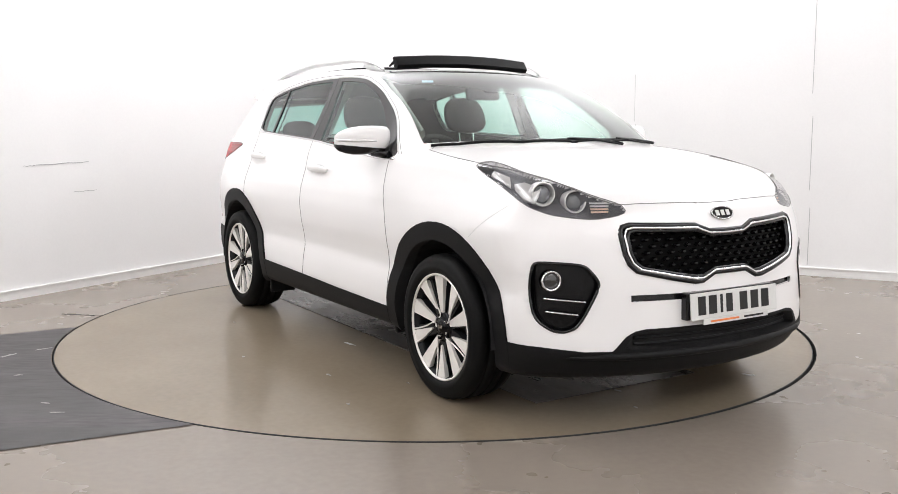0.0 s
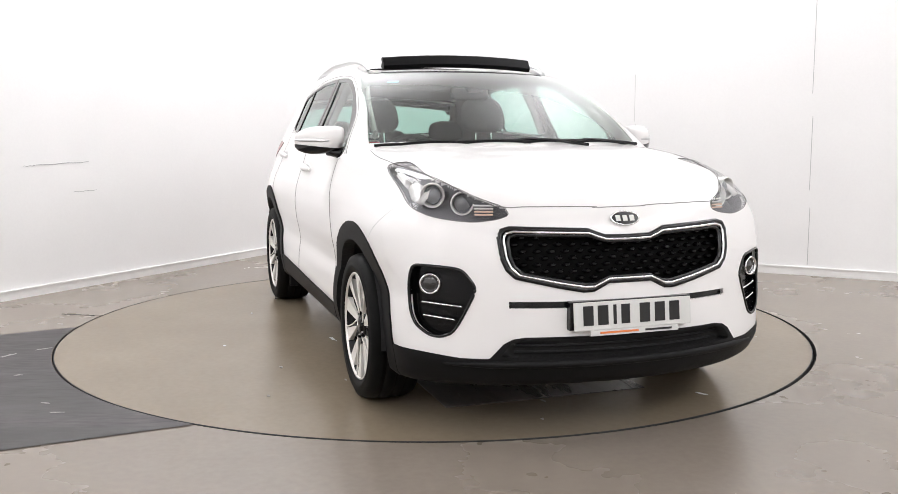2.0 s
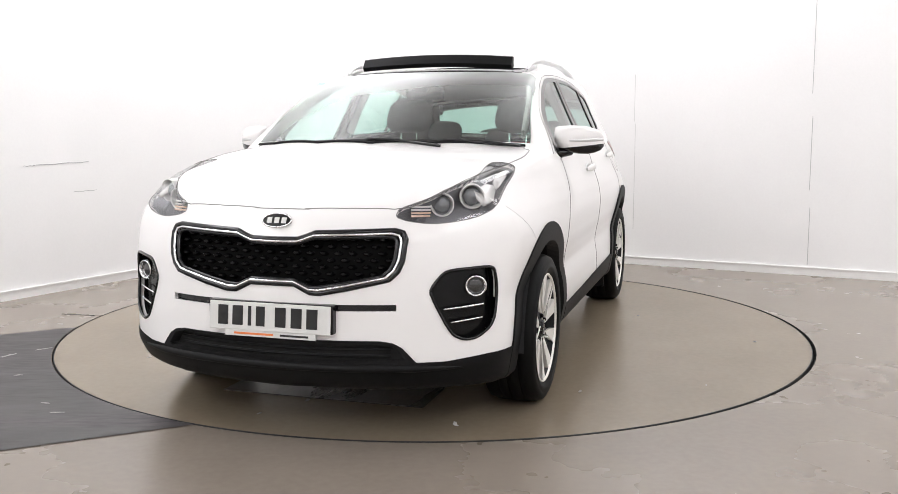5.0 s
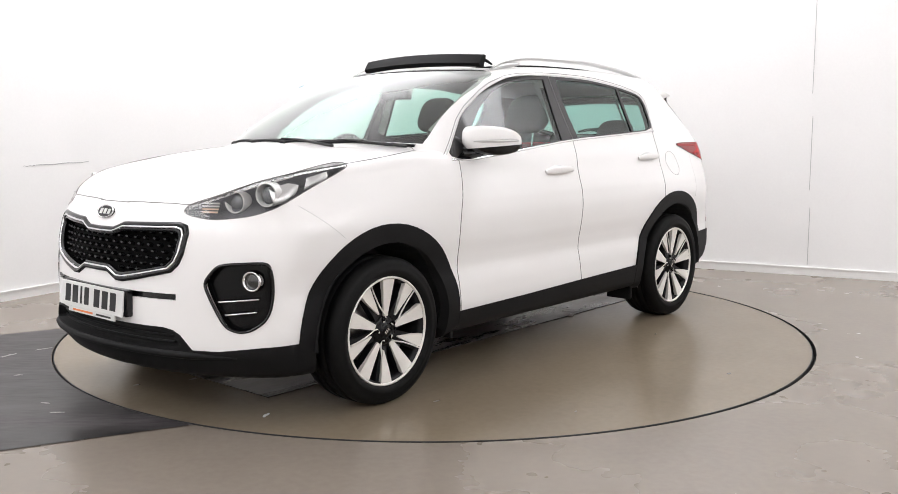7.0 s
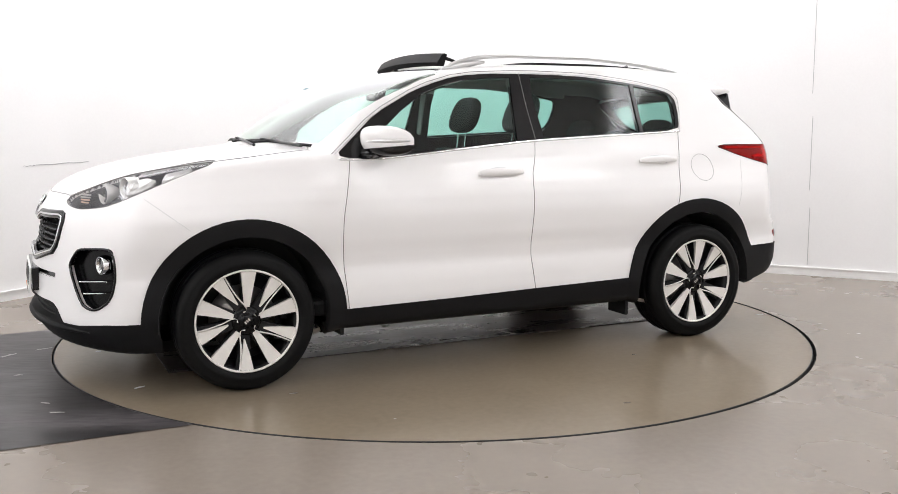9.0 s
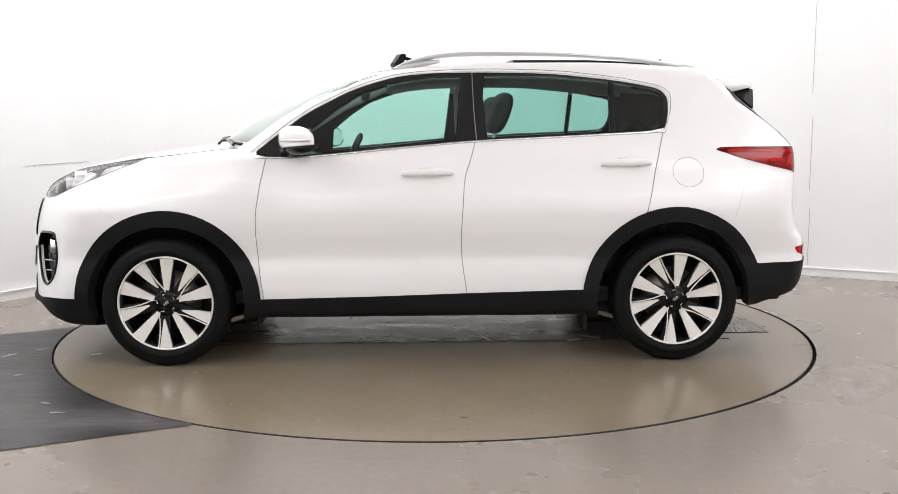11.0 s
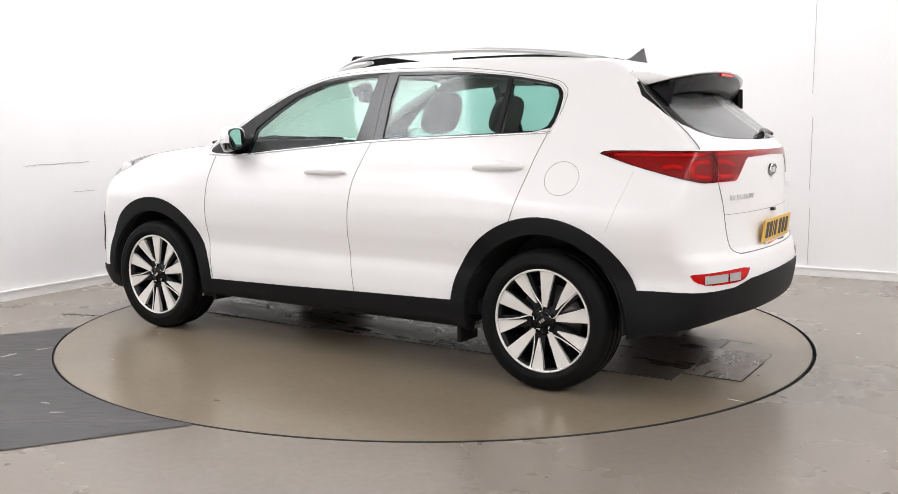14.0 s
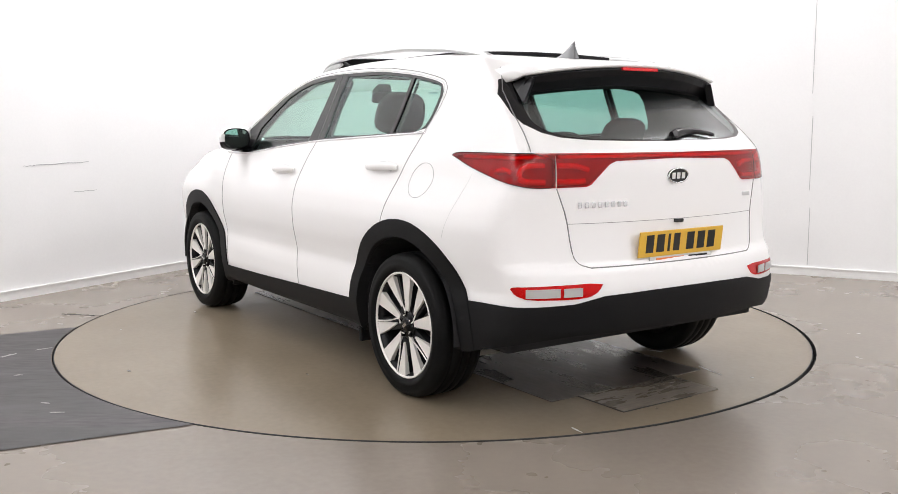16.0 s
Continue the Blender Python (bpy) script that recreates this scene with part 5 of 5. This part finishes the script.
    plate_frame(Matrix.Translation(place(2.246, 0, 0.506)) @ pose(0, 0, 0, 0, -tilt, 0), "front_number_plate", M_PLATE_W, car, "white number plate with black bars")
    bm = rounded((2.2, -0.27, 0.45), (2.237, 0.265, 0.565), 0.006, 2, Matrix.Translation(SHIFT))
    part("plate_holder", bm, M_GLOSS, car, "black plate holder")
    plate_frame(Matrix.Translation(place(-2.178, 0, 0.745)) @ pose(0, 0, 0, 0, 6, 180), "rear_number_plate", M_PLATE_Y, car, "yellow number plate with black bars")
    ellipse_badge(Matrix.Translation(place(gap_x(0, 0.876, 1) + 0.004, 0, 0.876)) @ pose(0, 0, 0, 0, -28, 0), car, 0.062, 0.029)
    ellipse_badge(Matrix.Translation(place(gap_x(0, 1.03, -1) - 0.004, 0, 1.03)) @ pose(0, 0, 0, 0, 4, 180), car, 0.06, 0.031)
    for i, y in enumerate(np.linspace(0.52, 0.3, 8)):
        x = gap_x(y, 0.92, -1)
        bm = rounded((-0.003, -0.011, -0.012), (0.003, 0.011, 0.012), 0.002, 1, Matrix.Translation(place(x - 0.002, y, 0.92)) @ pose(0, 0, 0, 0, 0, 10))
        part("model_letter_bar", bm, M_CHROME, car, "silver bar of the model name")
    bm = rounded((-0.003, -0.035, -0.01), (0.003, 0.035, 0.01), 0.002, 1, Matrix.Translation(place(gap_x(0.5, 0.93, -1) - 0.002, -0.5, 0.93)) @ pose(0, 0, 0, 0, 0, -11))
    part("trim_badge", bm, M_SILVER, car, "small grey trim badge")
    bm = rounded((-0.018, -0.022, -0.009), (0.012, 0.022, 0.008), 0.005, 2, Matrix.Translation(place(-2.15, 0.0, 0.836)))
    part("gate_handle_camera", bm, M_GLOSS, car, "small black camera housing")
    # fog lamp pockets
    for s in (1, -1):
        pocket = sheet("fog_lamp_pocket", panels["fog_hole"], M_GRILLE, car, (s,), -0.035, -0.04, "gloss black fog lamp pocket")
        poly = line["fog_hole"]
        seam("pocket_rim", poly + poly[:1], "front", pocket, M_GLOSS, 0.007, (s,), label="gloss black rim")
        hit, n = on_skin([(0.765, 0.622), (0.766, 0.622)], "front", s)
        m = Matrix.Translation(Vector(hit[0] - n[0] * 0.02) + SHIFT) @ look((0, 0, 0), (-0.94, -0.34 * s, 0)).to_3x3().to_4x4()
        bm = bmesh.new()
        lathe(bm, [(0.045, -0.02), (0.043, 0.008), (0.039, 0.012), (0.034, 0.008), (0.032, -0.005)], 36, m)
        fog = part("fog_lamp", bm, M_CHROME, pocket, "round fog lamp with chrome ring", smooth=True)
        bm = bmesh.new()
        lathe(bm, [(0.033, -0.004), (0.026, 0.002), (0.013, 0.004), (0.001, 0.005)], 28, m)
        part("fog_lens", bm, M_FOG, fog, smooth=True)
        for z, y0, y1 in ((0.545, 0.655, 0.79), (0.492, 0.68, 0.785)):
            hit, n = on_skin([(y0, z - 0.008), (y1, z + 0.004)], "front", s)
            bm = bmesh.new()
            tube(bm, [tuple(p) for p in hit - n * 0.012 + np.array(SHIFT)], 0.0045, 6)
            part("chrome_bar", bm, M_CHROME, pocket, "thin chrome bar", smooth=True)
    sheet("air_intake", panels["intake"], M_GROOVE, car, (1, -1), -0.04, -0.045, "dark lower air intake")
    hit, n = on_skin([(0.0, 0.318), (0.3, 0.318), (0.55, 0.315), (0.72, 0.31)], "front")
    bm = bmesh.new()
    m2 = [tuple(q * np.array([1, -1, 1]) + np.array(SHIFT)) for q in (hit + n * 0.002)[::-1]] + [tuple(q + np.array(SHIFT)) for q in (hit + n * 0.002)[1:]]
    tube(bm, m2, [0.005 + 0.012 * min(1, min(i, len(m2) - 1 - i) / 14) for i in range(len(m2))], 8)
    part("skirt_lip", bm, M_PLASTIC, car, "protruding black lower lip", smooth=True)
    # lower air intake ribs
    for z in (0.36, 0.385):
        hit, n = on_skin([(0.0, z), (0.47, z)], "front")
        for s in (1, -1):
            bm = bmesh.new()
            tube(bm, [tuple(p * np.array([1, s, 1]) + np.array(SHIFT)) for p in hit - n * 0.028], 0.006, 6)
            part("intake_rib", bm, M_PLASTIC, car)
    # door handles
    for s in (1, -1):
        for x0, x1, z, kind in ((0.112, -0.157, 0.995, "front_door"), (-0.933, -1.203, 1.043, "rear_door")):
            hit, n = on_skin([(x0, z), ((x0 + x1) / 2, z + 0.003), (x1, z + 0.006)], "side", s)
            k = len(hit)
            bm = bmesh.new()
            out = [p + q * (0.012 + 0.02 * math.sin(math.pi * i / (k - 1)) ** 0.6) for i, (p, q) in enumerate(zip(hit, n))]
            tube(bm, [tuple(p + np.array(SHIFT)) for p in out], [0.01 + 0.011 * math.sin(math.pi * i / (k - 1)) ** 0.5 for i in range(k)], 10, 0.6)
            part("handle", bm, M_PAINT, doors[kind, s], "white door handle", smooth=True)
            # soft shading of the recess, put in as a slightly raised silver-grey disc
            bm = bmesh.new()
            lathe(bm, [(0.046, -0.004), (0.044, 0.0025), (0.036, 0.0015), (0.001, 0.001)], 24, Matrix.Translation(Vector(hit[k // 2]) + SHIFT) @ pose(0, 0, 0, -90 * s, 0, 0) @ Matrix.Diagonal((1.8, 0.75, 1, 1)))
            part("handle_cup", bm, M_SILVER, doors[kind, s], "silver-grey disc for the shading of the handle recess", smooth=True)
    # outside mirrors: swept shells, white above and black below, the glass at the back
    MIRROR = [(0.822, 0.722, 0.628, 1.198, 0.04), (0.835, 0.738, 0.622, 1.19, 0.054), (0.86, 0.742, 0.612, 1.182, 0.064), (0.9, 0.728, 0.598, 1.177, 0.0705), (0.94, 0.702, 0.585, 1.174, 0.072),
              (0.98, 0.665, 0.57, 1.171, 0.0695), (1.01, 0.628, 0.556, 1.169, 0.061), (1.035, 0.59, 0.544, 1.167, 0.048), (1.05, 0.562, 0.54, 1.166, 0.028)]

    def mirror_shell(s):
        bm = bmesh.new()
        rows = []
        for y, xf, xb, zc, hz in MIRROR:
            ring = []
            for k in range(28):
                t = 2 * math.pi * k / 28
                c, q = math.cos(t), math.sin(t)
                e = 0.62 if c < 0 else 0.85
                ring.append(bm.verts.new(place((xf + xb) / 2 + (xf - xb) / 2 * math.copysign(abs(c) ** e, c), y * s, zc + hz * math.copysign(abs(q) ** 0.8, q))))
            rows.append(ring)
        for a, b in zip(rows, rows[1:]):
            for k in range(28):
                bm.faces.new((a[k], a[(k + 1) % 28], b[(k + 1) % 28], b[k]))
        bm.faces.new(rows[0])
        bm.faces.new(rows[-1])
        bmesh.ops.recalc_face_normals(bm, faces=bm.faces[:])
        return bm

    for s in (1, -1):
        lean = Vector((0.05, -0.06 * s, 1)).normalized()
        cut = place(0.65, 0.94 * s, 1.143)
        bm = mirror_shell(s)
        bmesh.ops.bisect_plane(bm, geom=bm.verts[:] + bm.edges[:] + bm.faces[:], plane_co=cut, plane_no=lean, clear_inner=True)
        mirror = part("door_mirror", bm, M_PAINT, car, "white door mirror with black base", smooth=True)
        bm = mirror_shell(s)
        bmesh.ops.bisect_plane(bm, geom=bm.verts[:] + bm.edges[:] + bm.faces[:], plane_co=cut - lean * 0.002, plane_no=lean, clear_outer=True)
        part("mirror_underside", bm, M_GLOSS, mirror, "black lower half", smooth=True)
        bm = bmesh.new()
        tube(bm, [place(0.66, 0.9 * s, 1.115), place(0.69, 0.84 * s, 1.108), place(0.72, 0.79 * s, 1.112)], [0.02, 0.028, 0.04], 10, 1.4)
        part("mirror_arm", bm, M_GLOSS, mirror, smooth=True)
        for name, grow, off, mat, label in (("glass_rim", 1.08, 0.006, M_GLOSS, "black rim round the mirror glass"), ("mirror_glass", 0.97, 0.0095, M_MIRROR, "mirror glass")):
            bm = bmesh.new()
            ring = []
            for k in range(32):
                t = 2 * math.pi * k / 32
                c, q = math.cos(t), math.sin(t)
                y = 0.93 + 0.094 * grow * math.copysign(abs(c) ** 0.7, c)
                ring.append((y, 1.173 + 0.058 * grow * math.copysign(abs(q) ** 0.75, q)))
            back = [bm.verts.new(place(0.592 - 0.36 * (y - 0.93) - off, y * s, z)) for y, z in ring]
            fore = [bm.verts.new(v.co + Vector((0.02, 0, 0))) for v in back]
            bm.faces.new(back)
            for k in range(32):
                bm.faces.new((back[k], back[(k + 1) % 32], fore[(k + 1) % 32], fore[k]))
            bmesh.ops.recalc_face_normals(bm, faces=bm.faces[:])
            part(name, bm, mat, mirror, label)
        bm = bmesh.new()
        run = []
        for y, xf, xb, zc, hz in MIRROR[3:]:
            run.append(place(xf - 0.001, y * s, 1.171 + 0.02 * (y - 0.9)))
        tube(bm, run, [0.004, 0.007, 0.0085, 0.0085, 0.007, 0.004], 8, 0.6)
        part("mirror_indicator", bm, M_SILVER, mirror, "slim clear indicator strip", smooth=True)
    # roof rails, aerial, spoiler
    RAIL = [(-1.52, 1.548), (-1.47, 1.562), (-1.3, 1.591), (-1.05, 1.617), (-0.7, 1.635), (-0.3, 1.635), (-0.1, 1.625), (0.03, 1.604), (0.1, 1.582), (0.14, 1.562)]
    for s in (1, -1):
        bm = bmesh.new()
        pts = []
        for i in range(37):
            x = 0.14 - 1.66 * i / 36
            pts.append(place(x, (0.558 - 0.02 * (x + 0.6) ** 2) * s, float(soft(x, RAIL))))
        tube(bm, pts, [0.007 + 0.006 * min(1, min(i, 36 - i) / 5) for i in range(37)], 10, 1.5)
        rail = part("roof_rail", bm, M_SILVER, car, "silver roof rail", smooth=True)
        for x0, x1 in ((0.16, -0.1), (-1.36, -1.54)):
            bm = bmesh.new()
            foot = []
            for i in range(7):
                x = x0 + (x1 - x0) * i / 6
                y = 0.556 - 0.02 * (x + 0.6) ** 2
                top = float(skin(np.array([[x, y, 0.9]]), np.array([[0.0, 0, 1.0]]))[0, 2])
                foot.append(place(x, y * s, (top + float(soft(x, RAIL))) / 2 - 0.004))
            tube(bm, foot, [0.008, 0.014, 0.018, 0.02, 0.018, 0.014, 0.008], 8, 0.9)
            part("rail_foot", bm, M_SILVER, rail, smooth=True)
    bm = bmesh.new()
    zr = 1.56
    prof = [(0.16, 0, 0.03), (0.1, 0.022, 0.034), (0.04, 0.05, 0.03), (-0.01, 0.085, 0.016), (-0.025, 0.092, 0.008), (-0.035, 0.05, 0.02), (-0.045, 0.0, 0.03)]
    rows = [[bm.verts.new(place(-1.44 + x, w * c, zr + h * k)) for c, k in ((-1, 0), (-0.5, 0.75), (0, 1), (0.5, 0.75), (1, 0))] for x, h, w in prof]
    for a, b in zip(rows, rows[1:]):
        for i in range(4):
            bm.faces.new((a[i], a[i + 1], b[i + 1], b[i]))
    bmesh.ops.recalc_face_normals(bm, faces=bm.faces[:])
    part("shark_fin_aerial", bm, M_FIN, car, "grey shark-fin aerial", smooth=True)
    bm = bmesh.new()
    rows = []
    for y in np.linspace(-0.6, 0.6, 25):
        k = abs(y) / 0.6
        back = -1.917 + 0.1 * k ** 2.2
        z = 1.515 - 0.05 * k * k
        front = -1.62
        zf = float(skin(np.array([[front, y, 0.9]]), np.array([[0, 0, 1.0]]))[0, 2])
        prof = [(front, zf - 0.004), ((front + back) / 2, (zf + z) / 2 + 0.006), (back + 0.02, z + 0.003), (back, z - 0.003), (back + 0.01, z - 0.011), ((front + back) / 2 + 0.02, z - 0.035), (front - 0.05, z - 0.055)]
        rows.append([bm.verts.new(place(x, y, zz)) for x, zz in prof])
    for a, b in zip(rows, rows[1:]):
        for i in range(6):
            bm.faces.new((a[i], b[i], b[i + 1], a[i + 1]))
    bm.faces.new(rows[0])
    bm.faces.new(rows[-1][::-1])
    bmesh.ops.recalc_face_normals(bm, faces=bm.faces[:])
    spoiler = part("roof_spoiler", bm, M_PAINT, car, "white roof spoiler over the rear window", smooth=True)
    bm = rounded((-0.012, -0.11, -0.007), (0.006, 0.11, 0.007), 0.004, 2, Matrix.Translation(place(-1.9, 0, 1.494)))
    part("high_brake_lamp", bm, M_RED, spoiler, "red high brake lamp")
    for s in (1, -1):
        bm = bmesh.new()
        pts = [(gap_x(0.58, 1.42, -1) + 0.01, 0.58, 1.425), (-1.8, 0.565, 1.452), (-1.835, 0.56, 1.445), (gap_x(0.6, 1.34, -1) - 0.006, 0.605, 1.34), (gap_x(0.59, 1.38, -1) + 0.002, 0.596, 1.385)]
        top = [bm.verts.new(place(x, y * s, z)) for x, y, z in pts]
        low = [bm.verts.new(place(x + 0.02, (y - 0.03) * s, z)) for x, y, z in pts]
        bm.faces.new(top)
        for i in range(5):
            bm.faces.new((low[i], low[(i + 1) % 5], top[(i + 1) % 5], top[i]))
        part("spoiler_side_fin", bm, M_SLAB, spoiler, "black side fin")
    bm = bmesh.new()
    rows = []
    for y in np.linspace(-0.58, 0.58, 15):
        rows.append([bm.verts.new(place(x + 0.095 * (abs(y) / 0.58) ** 2.2, y, z - 0.047 * (y / 0.58) ** 2)) for x, z in ((-1.7, 1.45), (-1.84, 1.484), (-1.9, 1.5), (-1.904, 1.492), (-1.895, 1.465), (-1.86, 1.425), (-1.82, 1.41))])
    for a, b in zip(rows, rows[1:]):
        for i in range(6):
            bm.faces.new((a[i], b[i], b[i + 1], a[i + 1]))
    part("spoiler_underside", bm, M_SLAB, spoiler, "gloss black underside")
    # sunroof: raised deflector in front, glass slid back on top of the roof
    bm = bmesh.new()
    rows = []
    for y in np.linspace(-0.458, 0.458, 25):
        k = abs(y) / 0.458
        xf = 0.168 - 0.035 * k ** 2
        z0, z1 = 1.589 - 0.016 * k * k, 1.662 - 0.018 * k ** 2
        rows.append([bm.verts.new(place(x, y, z)) for x, z in ((xf, z0), (xf + 0.012, z0 + 0.02), (xf - 0.02, z1 - 0.004), (xf - 0.035, z1), (xf - 0.05, z1 - 0.006), (xf - 0.03, z0))])
    for a, b in zip(rows, rows[1:]):
        for i in range(5):
            bm.faces.new((a[i], b[i], b[i + 1], a[i + 1]))
    for r in (rows[0], rows[-1]):
        bm.faces.new(r)
    bmesh.ops.recalc_face_normals(bm, faces=bm.faces[:])
    dfl = part("sunroof_deflector", bm, M_PLASTIC, car, "raised black mesh wind deflector")
    for s in (1, -1):
        bm = bmesh.new()
        tube(bm, [place(0.1, 0.44 * s, 1.622), place(0.05, 0.44 * s, 1.61), place(0.0, 0.435 * s, 1.595)], [0.012, 0.009, 0.005], 6)
        part("deflector_arm", bm, M_PLASTIC, dfl)
    bm = bmesh.new()
    rows = []
    for x in np.linspace(-0.52, -1.3, 14):
        row = []
        for y in np.linspace(-0.39, 0.39, 13):
            z = float(skin(np.array([[x, y, 0.9]]), np.array([[0, 0, 1.0]]))[0, 2])
            row.append(bm.verts.new(place(x, y, z + 0.024 - 0.008 * (y / 0.42) ** 2)))
        rows.append(row)
    for a, b in zip(rows, rows[1:]):
        for i in range(12):
            bm.faces.new((a[i], a[i + 1], b[i + 1], b[i]))
    ext = bmesh.ops.extrude_face_region(bm, geom=bm.faces[:])
    bmesh.ops.translate(bm, verts=[g for g in ext["geom"] if isinstance(g, bmesh.types.BMVert)], vec=(0, 0, -0.018))
    bmesh.ops.recalc_face_normals(bm, faces=bm.faces[:])
    part("sunroof_glass", bm, M_SLAB, car, "black sunroof glass slid back on the roof")
    # wipers and cowl
    hit, n = on_skin([(1.165, -0.02), (1.125, 0.3), (1.015, 0.6), (0.95, 0.72)], "top")
    bm = bmesh.new()
    for s in (1, -1):
        tube(bm, [tuple(p * np.array([1, s, 1]) + np.array(SHIFT) + np.array([0, 0, -0.002])) for p in hit], 0.009, 6, 1.8)
    part("cowl_panel", bm, M_PLASTIC, car, "black cowl strip below the windscreen", smooth=True)
    for y0, y1, ax, ay in ((0.66, 0.02, 0.9, 0.4), (0.3, -0.36, 0.0, 0.0)):
        pts = []
        for i in range(13):
            y = y0 + (y1 - y0) * i / 12
            lift = 0.004 + 0.01 * math.sin(math.pi * i / 12)
            x = 1.17 - 0.4 * y * y - lift
            z = float(skin(np.array([[x, y, 0.9]]), np.array([[0, 0, 1.0]]))[0, 2])
            pts.append(place(x, y, z + 0.006))
        bm = bmesh.new()
        tube(bm, pts, 0.0055, 6, 0.8)
        wiper = part("wiper", bm, M_GLOSS, car, "black windscreen wiper", smooth=True)
        bm = bmesh.new()
        p = pts[0]
        tube(bm, [place(1.185 - 0.42 * y0 * y0, y0 + 0.05, 1.15), pts[3] + Vector((0.012, 0, 0.003)), pts[6] + Vector((0, 0, 0.006))], [0.009, 0.007, 0.005], 6)
        part("wiper_arm", bm, M_GLOSS, wiper, smooth=True)
    pts = []
    for i in range(9):
        y = -0.02 - 0.3 * i / 8
        z = 1.2 + 0.02 * math.sin(i / 8 * 3)
        pts.append(place(gap_x(y, z, -1) - 0.018, y, z))
    bm = bmesh.new()
    tube(bm, pts, [0.02, 0.024, 0.022, 0.018, 0.015, 0.013, 0.012, 0.01, 0.008], 8, 0.7)
    part("rear_wiper", bm, M_GLOSS, car, "black rear wiper", smooth=True)
    # sticker inside the windscreen
    hit, n = on_skin([(0.53, 1.49), (0.531, 1.49)], "front", -1)
    q = Vector(n[0]).to_track_quat("Z", "Y").to_matrix().to_4x4()
    bm = rounded((-0.03, -0.012, -0.001), (0.03, 0.012, 0.001), 0.0008, 1, Matrix.Translation(Vector(hit[0] - n[0] * 0.012) + SHIFT) @ q)
    part("windscreen_sticker", bm, M_STICKER, car, "small pale blue sticker")
    return car


build_room()
turntable = build_turntable()
the_car = build_car()


def motions():
    rows = [(t, pose(0, 0, 0, 0, 0, a)) for t, a in TURN]
    walk(turntable, [(t, pose(0.006, 0, 0, 0, 0, a)) for t, a in TURN])
    walk(the_car, rows)


motions()
